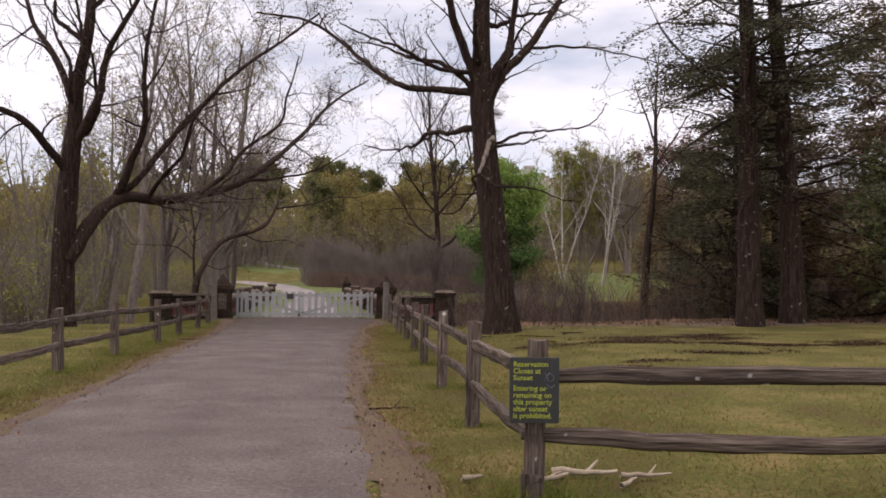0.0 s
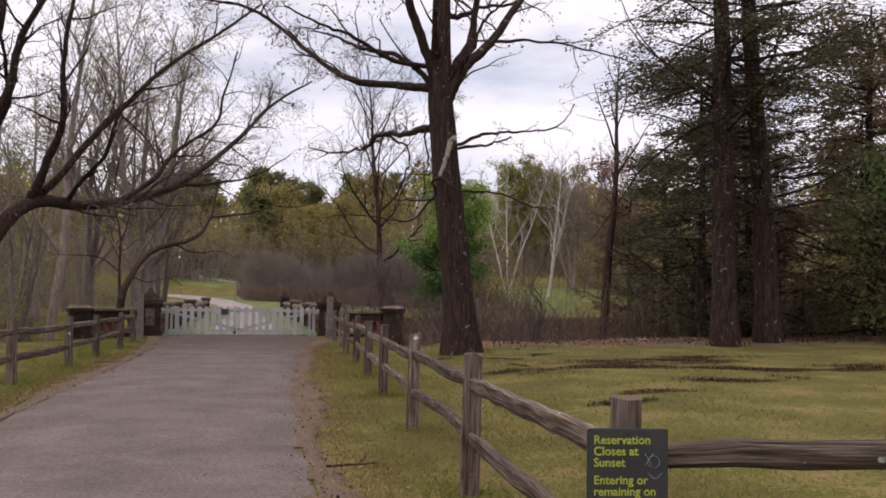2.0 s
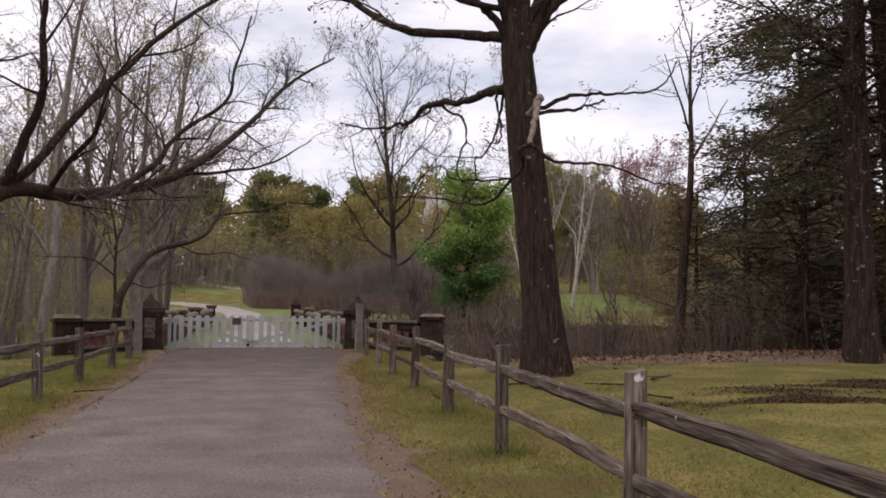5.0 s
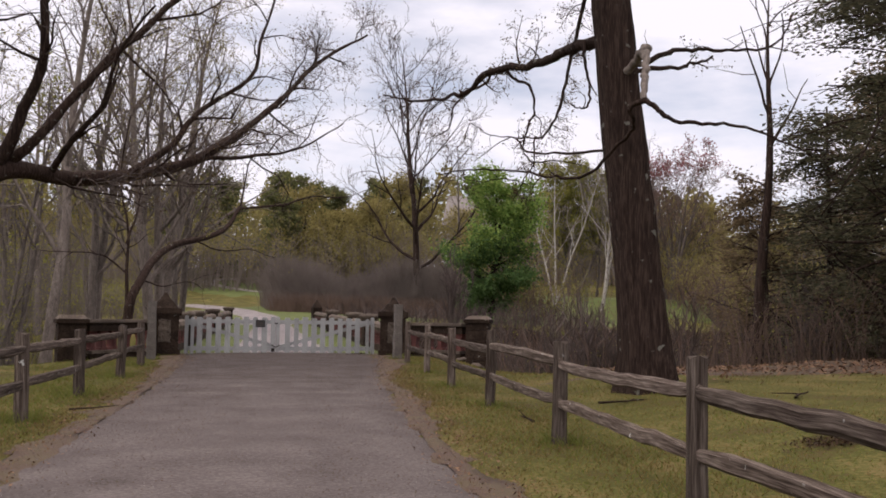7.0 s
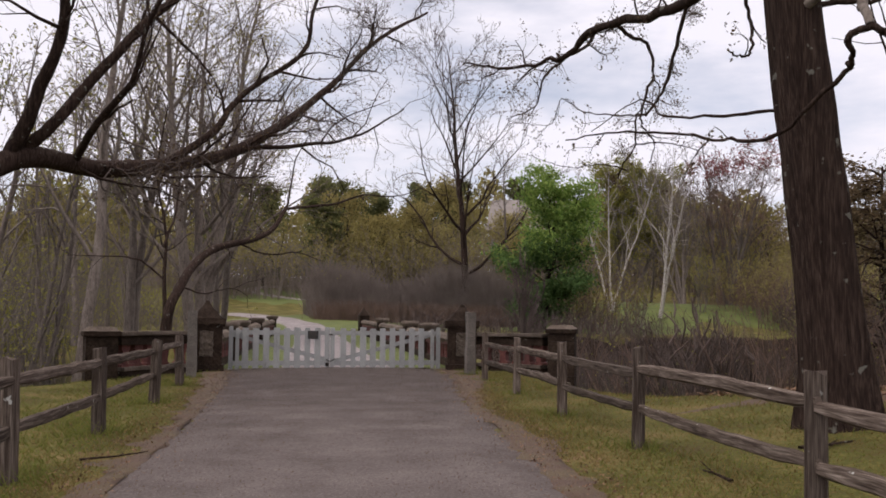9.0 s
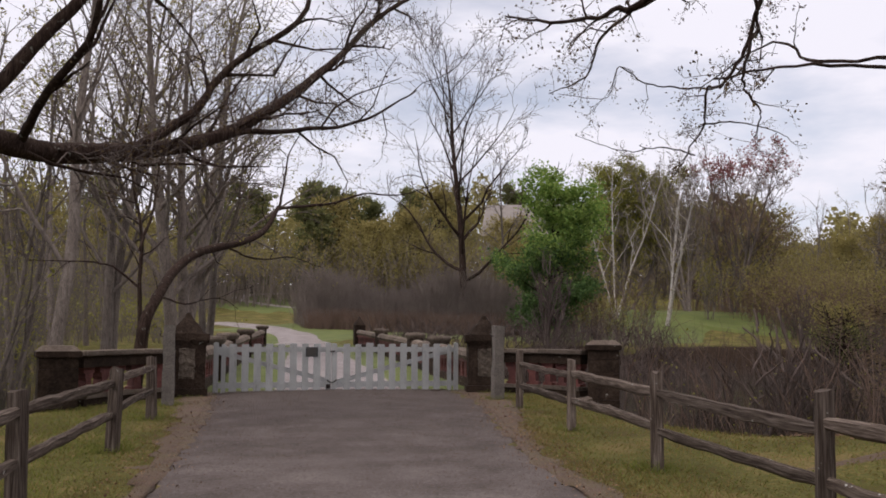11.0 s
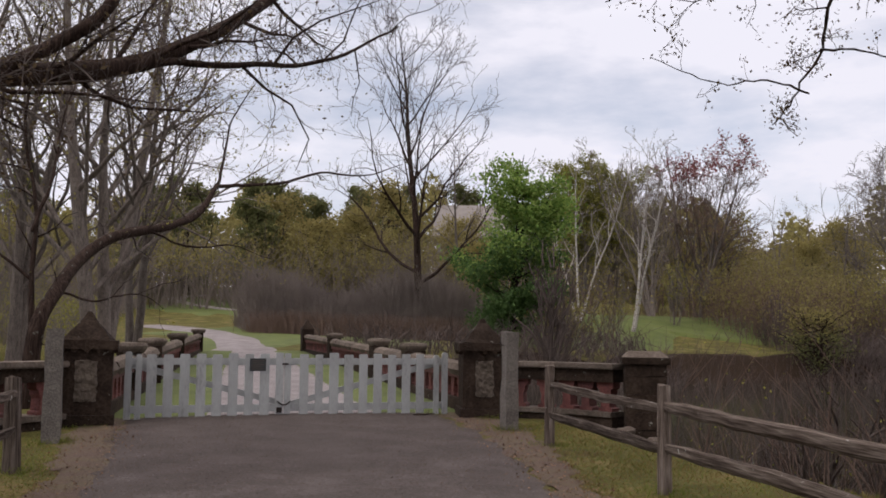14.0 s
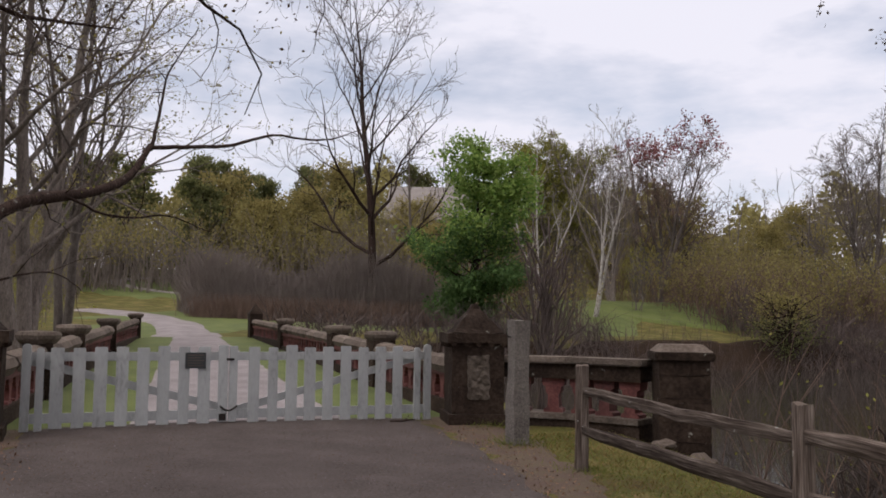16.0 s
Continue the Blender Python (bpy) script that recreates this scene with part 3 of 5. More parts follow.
sign = tagged(empty("notice_sign", (-1.56, -30.86, 0.345), -14), "black notice board with yellow-green lettering on a post", "sign")
part("board", box(-0.15, -0.012, 0, 0.15, 0.008, 0.395, 0.004), SIGNFACE, sign)
text_mesh("heading_text", "Reservation\nCloses at\nSunset", 0.044, LETTER, sign, -0.128, -0.0145, 0.34)
text_mesh("notice_text", "Entering or\nremaining on\nthis property\nafter sunset\nis prohibited.", 0.044, LETTER, sign, -0.128, -0.0145, 0.195)
soup = Soup()
ring = [(0.095 + 0.022 * math.cos(a), -0.0145, 0.275 + 0.022 * math.sin(a)) for a in np.linspace(0, 6.28, 16)]
soup.tube(ring, [0.0016] * 16, 4)
soup.tube([(0.062 + 0.03 * f, -0.0145, 0.26 + 0.045 * f) for f in np.linspace(0, 1, 4)], [0.0016] * 4, 4)
soup.tube([(0.062 + 0.025 * f, -0.0145, 0.305 - 0.04 * f) for f in np.linspace(0, 1, 4)], [0.0016] * 4, 4)
soup.tube([(0.075 + 0.05 * f, -0.0145, 0.235 - 0.02 * math.sin(math.pi * f)) for f in np.linspace(0, 1, 8)], [0.0016] * 8, 4)
place("scrawl", soup.mesh("scrawl", CHALK), sign, "faint chalk scrawl")
for zz in (0.02, 0.375):
    bm = bmesh.new()
    bmesh.ops.create_cone(bm, cap_ends=True, segments=10, radius1=0.006, radius2=0.005, depth=0.006, matrix=pose(0, -0.014, zz, 90))
    part("screw", bm, IRON, sign)


# ---- gate ----
def gate_leaf(name, x0, x1, flip, seed, n, first):
    rng = np.random.default_rng(seed)
    leaf = tagged(empty(name, (0, 0, 0)), "white painted wooden picket gate leaf, closed and weathered", "gate", "gate leaves")
    pitch = 0.253
    s = -1 if flip else 1
    outer = x1 if not flip else x0
    part("top_rail", box(x0, 0.03, 0.86, x1, 0.07, 0.97, 0.006), PAINT, leaf)
    part("bottom_rail", box(x0, 0.03, 0.1, x1, 0.07, 0.22, 0.006), PAINT, leaf)
    bm = bmesh.new()
    bmesh.ops.create_cube(bm, size=1, matrix=Matrix.Translation(((x0 + x1) / 2, 0.09, 0.56)) @ Matrix.Rotation(s * -0.26, 4, "Y") @ Matrix.Diagonal((abs(x1 - x0) * 1.0, 0.03, 0.1, 1)))
    part("brace", bm, PAINT, leaf)
    for k in range(n):
        cx = first + s * pitch * k
        h = 1.035 + rng.normal(0, 0.014)
        w = 0.074 + rng.normal(0, 0.004)
        bm = bmesh.new()
        pts = [(-w, 0.035), (w, 0.035), (w, h - 0.012), (w - 0.012, h), (-w + 0.012, h), (-w, h - 0.012)]
        f = [bm.verts.new((cx + p[0], 0.004, p[1])) for p in pts]
        b = [bm.verts.new((cx + p[0], 0.03, p[1])) for p in pts]
        bm.faces.new(f)
        bm.faces.new(b[::-1])
        for i in range(6):
            bm.faces.new((f[(i + 1) % 6], f[i], b[i], b[(i + 1) % 6]))
        part("picket", bm, PAINT, leaf)
    for off, hh, ww in ((0.05, 1.075, 0.052), (0.205, 1.03, 0.045)):
        x = outer - s * off
        bm = bmesh.new()
        pts = [(-ww, 0.01), (ww, 0.01), (ww, hh - 0.03), (ww * 0.6, hh - 0.006), (0, hh), (-ww * 0.6, hh - 0.006), (-ww, hh - 0.03)]
        f = [bm.verts.new((x + p[0], -0.015, p[1])) for p in pts]
        q = [bm.verts.new((x + p[0], 0.03, p[1])) for p in pts]
        bm.faces.new(f)
        bm.faces.new(q[::-1])
        for i in range(len(pts)):
            bm.faces.new((f[(i + 1) % len(pts)], f[i], q[i], q[(i + 1) % len(pts)]))
        part("end_picket", bm, PAINT, leaf)
    return leaf


GATE_MID = -0.19
gate_l = gate_leaf("picket_gate", -2.67, GATE_MID - 0.02, True, 1, 8, -0.5)
gate_r = gate_leaf("picket_gate", GATE_MID + 0.02, 2.67, False, 2, 9, 0.15)
part("stile", box(GATE_MID - 0.13, -0.012, 0.06, GATE_MID - 0.005, 0.028, 1.06, 0.006), PAINT, gate_l)
part("stile", box(GATE_MID + 0.012, -0.008, 0.06, GATE_MID + 0.12, 0.028, 1.05, 0.006), PAINT, gate_r)
part("latch_bar", box(GATE_MID - 0.03, -0.03, 0.86, GATE_MID + 0.07, -0.013, 0.89, 0.003), IRON, gate_r)
soup = Soup()
soup.tube([(GATE_MID - 0.1 + 0.22 * f, -0.03, 0.27 - 0.06 * math.sin(math.pi * f)) for f in np.linspace(0, 1, 9)], [0.013] * 9, 6)
tagged(place("chain", soup.mesh("chain", IRON)), "dark iron chain holding the two gate leaves together", "chain")
part("drop_bolt", box(GATE_MID - 0.11, -0.022, 0.08, GATE_MID - 0.02, -0.0125, 0.17, 0.003), IRON, gate_l)
plaque = tagged(empty("notice_plaque", (-0.615, -0.012, 0.76)), "small dark notice plaque screwed to the gate", "sign")
part("plate", box(-0.13, -0.008, 0, 0.13, 0.014, 0.205, 0.003), SIGNFACE, plaque)
for k in range(5):
    part("text_bar", box(-0.1, -0.0095, 0.03 + k * 0.034, 0.1 - 0.03 * (k % 2), -0.0075, 0.041 + k * 0.034, 0), COPING, plaque)


# ---- granite posts ----
def granite_post(x, y, h, w, seed):
    z0 = ground_z(x, y)
    ob = tagged(empty("granite_post", (x, y, z0)), "rough pale granite gatepost standing in grass", "post", "granite posts")
    part("shaft", box(-w / 2, -w / 2, -0.15, w / 2, w / 2, h, 0, 0.02, seed, 6, 0.9), GRANITE, ob)
    soup = Soup()
    soup.tube([(-w / 2 + 0.01, 0, h - 0.2), (-w / 2 - 0.03, 0, h - 0.2), (-w / 2 - 0.05, 0, h - 0.17), (-w / 2 - 0.04, 0, h - 0.1)], [0.009] * 4, 6)
    place("iron_hook", soup.mesh("iron_hook", IRON), ob)
    return ob


granite_post(2.7, -2.72, 1.45, 0.21, 3)
granite_post(-3.5, -2.72, 1.42, 0.22, 4)


# ---- masonry ----
def pyramid(w, z0, h, rough, seed):
    bm = bmesh.new()
    bmesh.ops.create_cube(bm, size=1)
    bmesh.ops.subdivide_edges(bm, edges=bm.edges[:], cuts=5, use_grid_fill=True)
    for v in bm.verts:
        f = v.co.z + 0.5
        k = (1 - f) ** 1.15 * 0.92 + 0.08
        v.co = Vector((v.co.x * w * k, v.co.y * w * k, z0 + f * h))
        v.co += noise.noise_vector(v.co * 6 + Vector((seed, 0, 0))) * rough
    return bm


def gate_pier(x, y, seed, turn=0.0):
    pier = tagged(empty("gate_pier", (x, y, 0), turn), "dark brownstone gate pier with carved panel and pyramid cap", "pier", "gate piers")
    part("plinth", box(-0.41, -0.41, -0.2, 0.41, 0.41, 0.16, 0, 0.012, seed, 4), STONE, pier)
    part("shaft", box(-0.36, -0.36, 0.16, 0.36, 0.36, 1.12, 0, 0.012, seed + 1, 6), STONE, pier)
    part("carved_panel", box(-0.15, -0.385, 0.36, 0.15, -0.34, 0.95, 0, 0.03, seed + 2, 13, 1.0, 14), STONE_PALE, pier, "pale carved stone panel")
    part("cornice", box(-0.43, -0.43, 1.12, 0.43, 0.43, 1.25, 0, 0.012, seed + 3, 5), STONE, pier)
    soup = Soup()
    for side in range(4):
        for k in range(5):
            c = -0.34 + k * 0.17
            a = [(c - 0.075, -0.432), (c + 0.075, -0.432)]
            q = pose(0, 0, 0, 0, 0, side * 90)
            v = [q @ Vector((a[0][0], -0.42, 1.14)), q @ Vector((c, -0.42, 1.06)), q @ Vector((a[1][0], -0.42, 1.14)), q @ Vector((a[0][0], -0.37, 1.14)), q @ Vector((c, -0.37, 1.06)), q @ Vector((a[1][0], -0.37, 1.14))]
            soup.add([tuple(p) for p in v], [(0, 1, 2, 2), (3, 5, 4, 4), (0, 3, 4, 1), (1, 4, 5, 2)])
    me = bpy.data.meshes.new("scallops")
    me.from_pydata(np.concatenate(soup.v).tolist(), [], [list(dict.fromkeys(q)) for f in soup.f for q in f.tolist()])
    me.materials.append(STONE)
    place("scallop_edge", me, pier)
    part("pyramid_cap", pyramid(0.7, 1.25, 0.42, 0.04, seed), STONE, pier)
    return pier


gate_pier(3.1, -0.55, 11, -14)
gate_pier(-3.2, -0.5, 12)


def outer_pillar(x, y, z0, ztop, seed, turn):
    p = tagged(empty("stone_pillar", (x, y, 0), turn), "square brownstone pillar with a chamfered slab cap", "pillar", "outer pillars")
    n = 0
    z = z0
    rng = np.random.default_rng(seed)
    while z < ztop - 0.22:
        h = min(rng.uniform(0.26, 0.36), ztop - 0.2 - z)
        part("stone_block", box(-0.31, -0.31, z, 0.31, 0.31, z + h - 0.006, 0, 0.011, seed + n, 3), STONE, p)
        z += h
        n += 1
    part("cap", box(-0.36, -0.36, ztop - 0.2, 0.36, 0.36, ztop - 0.09, 0.015), STONE, p)
    part("cap_top", box(-0.34, -0.34, ztop - 0.09, 0.34, 0.34, ztop, 0.0, 0, 0, 0, 0.7), COPING, p)
    return p


outer_pillar(4.95, -2.75, -1.6, 1.16, 31, -27)
outer_pillar(-5.3, -3.1, -1.2, 1.05, 32, 12)


def oriented(bm, a, b, z=0.0):
    """Turns a block built along x from 0 so that it runs from a to b."""
    ang = math.atan2(b[1] - a[1], b[0] - a[0])
    bmesh.ops.transform(bm, matrix=Matrix.Translation((a[0], a[1], z)) @ Matrix.Rotation(ang, 4, "Z"), verts=bm.verts[:])
    return bm


def baluster(along, z0, z1, w, t):
    """A squat moulded terracotta baluster, stepped out at its head."""
    bm = bmesh.new()
    steps = [(0, 1.0), (0.1, 1.0), (0.14, 0.62), (0.5, 0.55), (0.62, 0.8), (0.75, 0.8), (0.8, 1.15), (1, 1.2)]
    rings = []
    for f, k in steps:
        z, h = z0 + (z1 - z0) * f, w * k / 2
        rings.append([bm.verts.new(c) for c in ((along - h, -t / 2, z), (along + h, -t / 2, z), (along + h, t / 2, z), (along - h, t / 2, z))])
    for p, q in zip(rings, rings[1:]):
        for k in range(4):
            bm.faces.new((p[k], p[(k + 1) % 4], q[(k + 1) % 4], q[k]))
    bm.faces.new(rings[-1])
    return bm


def wing_wall(points, seed, low):
    wall = tagged(empty("wing_wall"), "low brownstone wing wall with red terracotta balusters", "wall", "wing walls")
    for i, (a, b) in enumerate(zip(points, points[1:])):
        L = math.dist(a, b)
        part("base_wall", oriented(box(0, -0.19, low, L, 0.19, 0.12, 0, 0.01, seed + i, 4), a, b), STONE, wall)
        part("ledge", oriented(box(-0.02, -0.235, 0.12, L, 0.235, 0.2, 0.01), a, b), COPING, wall)
        part("beam", oriented(box(0, -0.16, 0.66, L, 0.16, 0.86, 0, 0.008, seed + i + 5, 4), a, b), STONE, wall)
        part("coping", oriented(box(-0.04, -0.24, 0.86, L + 0.04, 0.24, 0.95, 0.02), a, b), COPING, wall)
        n = max(2, round(L / 0.42))
        for k in range(n):
            part("baluster", oriented(baluster(L * (k + 0.5) / n, 0.2, 0.66, 0.26, 0.2), a, b), TERRACOTTA, wall)
    return wall


wing_wall([(3.5, -0.75), (4.2, -1.35), (4.72, -2.35)], 50, -1.6)
wing_wall([(-3.6, -0.8), (-4.35, -1.5), (-5.05, -2.7)], 70, -1.2)


def parapet(name, line, seed, dies, pointed):
    """The bridge's balustrade: low wall, terracotta balusters, rounded coping stones and capped dies."""
    rng = np.random.default_rng(seed)
    top = tagged(empty(name), "stone bridge parapet with rounded coping and red terracotta balusters", "parapet", "bridge parapets")
    for k, y in enumerate(dies):
        x, z = line(y), DECK(y)
        if k == len(dies) - 1 and pointed:
            part("end_die", box(x - 0.3, y - 0.3, z - 0.3, x + 0.3, y + 0.3, z + 1.15, 0, 0.012, seed, 3), STONE, top)
            bm = pyramid(0.66, z + 1.15, 0.5, 0.01, seed)
            bmesh.ops.translate(bm, verts=bm.verts[:], vec=(x, y, 0))
            part("end_pyramid", bm, STONE, top)
            continue
        part("die", box(x - 0.23, y - 0.23, z - 0.3, x + 0.23, y + 0.23, z + 0.92, 0, 0.01, seed + k, 3), STONE, top)
        soup = Soup()
        soup.tube([(x, y, z + h) for h in (0.88, 0.9, 0.98, 1.04, 1.1, 1.12)], [0.2, 0.27, 0.34, 0.36, 0.33, 0.05], 8)
        place("die_cap", soup.mesh("die_cap", COPING, False), top)
    ends = [0.1] + dies
    for y0, y1 in zip(ends, ends[1:]):
        a, b = (line(y0), y0), (line(y1), y1)
        L, z = math.dist(a, b), DECK((y0 + y1) / 2)
        tilt = math.atan2(DECK(y1) - DECK(y0), L)
        part("low_wall", oriented(box(0, -0.16, -0.5, L, 0.16, 0.2, 0, 0.01, seed, 3), a, b, z), STONE, top)
        part("rail_beam", oriented(box(0, -0.14, 0.56, L, 0.14, 0.66, 0, 0.006, seed, 3), a, b, z), TERRACOTTA, top)
        n = max(3, round(L / 0.5))
        for k in range(n):
            part("baluster", oriented(baluster(L * (k + 0.5) / n, 0.2, 0.56, 0.26, 0.18), a, b, z), TERRACOTTA, top)
        m = max(2, round(L / 1.5))
        for k in range(m):
            s = Soup()
            u0, u1 = L * k / m + 0.012, L * (k + 1) / m - 0.012
            s.tube([(u, 0, 0.74 + (DECK(y1) - DECK(y0)) * (u / L - 0.5)) for u in np.linspace(u0, u1, 6)], np.array([0.13, 0.155, 0.16, 0.16, 0.155, 0.13]) * rng.uniform(0.94, 1.06), 8, 1.35)
            me = s.mesh("coping_stone", COPING, False)
            ang = math.atan2(b[1] - a[1], b[0] - a[0])
            me.transform(Matrix.Translation((a[0], a[1], z)) @ Matrix.Rotation(ang, 4, "Z"))
            place("coping_stone", me, top)
    return top


parapet("bridge_parapet", BRIDGE_R, 81, [5.4, 10.2, 20.8, 32.5], True)
parapet("bridge_parapet", BRIDGE_L, 91, [4.1, 8.8, 17.3, 31.5], False)


# ---- trees ----
def bend(p, d, length, n, rng, wander, rise):
    """A wandering line from p along d."""
    pts, d = [np.array(p, float)], np.array(d, float)
    d /= np.linalg.norm(d) + 1e-9
    for _ in range(n):
        d = d + rng.normal(size=3) * wander + np.array([0, 0, rise])
        d /= np.linalg.norm(d) + 1e-9
        pts.append(pts[-1] + d * length / n)
    return np.array(pts)


def shoots(line, radii, rng, levels, count, length, spread, wander, rise, out, tips, level=0, start=0.15, rmin=0.004, shrink=0.5, singles=None):
    """Side branches on a line, and theirs in turn. out: a soup per level; tips: where the last ones end."""
    if level >= levels:
        return
    seg = np.linalg.norm(np.diff(line, axis=0), axis=1)
    acc = np.concatenate([[0], np.cumsum(seg)]) / max(seg.sum(), 1e-6)
    for k in range(count):
        f = start + (1 - start) * (k + rng.uniform(0.1, 0.9)) / count
        p = np.array([np.interp(f, acc, line[:, a]) for a in range(3)])
        i = min(int(np.searchsorted(acc, f)), len(line) - 1)
        t = line[i] - line[i - 1] if i else line[1] - line[0]
        t = t / (np.linalg.norm(t) + 1e-9)
        side = np.cross(t, rng.normal(size=3))
        side /= np.linalg.norm(side) + 1e-9
        ang = rng.normal(spread, 0.2)
        d = t * math.cos(ang) + side * math.sin(ang)
        r = max(rmin, min(np.interp(f, acc, radii) * 0.6, length * 0.02))
        ln = length * rng.uniform(0.6, 1.3) * (1.1 - 0.45 * f)
        n = 4 if level < levels - 1 else 3
        q = bend(p, d, ln, n, rng, wander, rise)
        rr = np.linspace(r, max(rmin * 0.6, r * 0.25), n + 1)
        if level == 0 and singles is not None:
            one = Soup()
            one.tube(q, rr, 5)
            place("branch", one.mesh("branch", singles[1]), singles[0])
        else:
            out[min(level, len(out) - 1)].tube(q, rr, 4 if r > 0.02 else 3)
        if level == levels - 1:
            tips.append(q[-1])
            tips.append(q[-2])
        shoots(q, rr, rng, levels, max(2, int(count * shrink)), length * 0.52, spread, wander, rise, out, tips, level + 1, 0.2, rmin, shrink)


def shaped_tree(name, label, trunk, trunk_r, limbs, seed, bark, twig, levels=3, count=7, length=1.6, spread=0.8, wander=0.22, rise=0.03, buds=None, bud_size=0.05, bud_n=1, flare=1.5, sides=14, rmin=0.005, trunk_shoots=0, jitter=0.1, shrink=0.5, auto=0, auto_from=0.5, auto_len=3.5):
    """A tree whose trunk and main limbs follow given lines, with branches and twigs grown on them."""
    rng = np.random.default_rng(seed)
    tree = tagged(empty(name, trunk[0]), label, "tree")
    base = np.array(trunk[0], float)
    line = spline(trunk, max(10, 4 * len(trunk))) - base
    rad = np.interp(np.linspace(0, 1, len(line)), np.linspace(0, 1, len(trunk_r)), trunk_r)
    low = np.clip(1 - (line[:, 2]) / 0.9, 0, 1) ** 2
    rad = rad * (1 + (flare - 1) * low) * rng.uniform(0.97, 1.03, len(line))
    line[0][2] -= 0.3
    s = Soup()
    s.tube(line, rad, sides)
    v = s.v[0]
    c = np.repeat(line, sides, axis=0)
    lobe = 1 + 0.06 * np.sin(np.tile(np.arange(sides), len(line)) * 2 * math.pi / sides * 5 + seed) * (1 + 2 * np.repeat(low, sides))
    s.v[0] = c + (v - c) * lobe[:, None]
    place("trunk", s.mesh("trunk", bark), tree)
    soups, tips = [Soup(), Soup()], []
    for k in range(auto):
        f = auto_from + (0.96 - auto_from) * (k + rng.uniform(0, 0.8)) / auto
        p = line[int(f * (len(line) - 1))]
        az = k * 2.4 + rng.uniform(-0.6, 0.6)
        q = bend(p, (math.cos(az), math.sin(az), rng.uniform(0.5, 1.1)), auto_len * rng.uniform(0.7, 1.25) * (1.3 - 0.6 * f), 7, rng, 0.24, 0.05)
        limbs = limbs + [([tuple(c + base) for c in q], 0.085, 0.015)]
    for pts, r0, r1 in limbs:
        raw = spline(pts, 5 * len(pts)) - base
        raw[2:] += np.cumsum(rng.normal(size=(len(raw) - 2, 3)) * jitter * 0.35, axis=0) * 0.35
        rr = np.linspace(r0, r1, len(raw)) * rng.uniform(0.93, 1.07, len(raw))
        q = Soup()
        q.tube(raw, rr, 8)
        place("limb", q.mesh("limb", bark), tree)
        ln = np.linalg.norm(np.diff(raw, axis=0), axis=1).sum()
        shoots(raw, rr, rng, levels, max(3, int(count * ln / 5)), length, spread, wander, rise, soups, tips, 0, 0.22, rmin, shrink, (tree, bark))
        tips.append(raw[-1])
    if trunk_shoots:
        shoots(line, rad, rng, levels, trunk_shoots, length, 1.0, wander, rise, soups, tips, 0, 0.35, rmin)
    for s, nm, mt in ((soups[0], "fine_branching", bark), (soups[1], "fine_twigging", twig)):
        if s.n:
            tagged(place(nm, s.mesh(nm, mt), tree), kind="stuff")
    if buds and tips:
        t = np.repeat(np.array(tips), bud_n, axis=0)
        s = Soup()
        s.quads(t + rng.normal(size=t.shape) * bud_size * 1.6, bud_size, rng)
        tagged(place("foliage", s.mesh("foliage", buds, False), tree), kind="stuff")
    return tree


shaped_tree("oak_tree", "tall dark-barked oak, nearly bare, on the lawn edge",
            [(3.52, -14.4, 0.15), (3.29, -14.4, 2.4), (3.07, -14.4, 4.2), (2.98, -14.4, 5.2), (2.90, -14.4, 6.1), (2.90, -14.5, 8.4), (3.00, -14.6, 11.0), (2.90, -14.6, 14)], [0.36, 0.33, 0.305, 0.295, 0.27, 0.17, 0.12, 0.07],
            [([(2.80, -14.4, 6.1), (2.20, -13.9, 6.2), (1.40, -13.4, 6.3), (0.80, -12.9, 6.6), (0.10, -12.2, 7.4), (-0.90, -11.5, 8.3), (-2.40, -10.7, 8.7)], 0.107, 0.025),
             ([(2.70, -14.4, 6.6), (1.80, -14.7, 6.5), (0.90, -15.0, 6.8), (0.20, -15.3, 6.9), (-0.70, -15.6, 7.0)], 0.066, 0.016),
             ([(3.00, -14.5, 5.9), (3.50, -14.6, 6.6), (4.20, -14.5, 7.3), (5.00, -14.4, 8.4), (5.70, -14.2, 9.8), (6.50, -14, 11.5)], 0.139, 0.041),
             ([(4.20, -14.5, 7.3), (5.00, -14.5, 7.4), (6.00, -14.4, 7.5), (7.10, -14.3, 7.4), (8.30, -14.3, 7.2)], 0.041, 0.012),
             ([(2.75, -14.4, 6.4), (2.30, -14.6, 7.4), (1.90, -14.8, 8.3), (1.60, -15.1, 9.8), (1.10, -15.4, 11.5)], 0.131, 0.041),
             ([(3.00, -14.5, 6.3), (3.50, -14.3, 7.1), (3.70, -14.2, 8.2), (4.10, -14.1, 10.2), (4.50, -14.0, 12)], 0.123, 0.041)],
            7, BARK, TWIG, 3, 8, 1.3, 0.9, 0.34, 0.02, BUDS, 0.05, 1, 1.4, 16, shrink=0.55, jitter=0.15, auto=9, auto_from=0.5, auto_len=3.6)
oak = bpy.data.objects["oak_tree"]


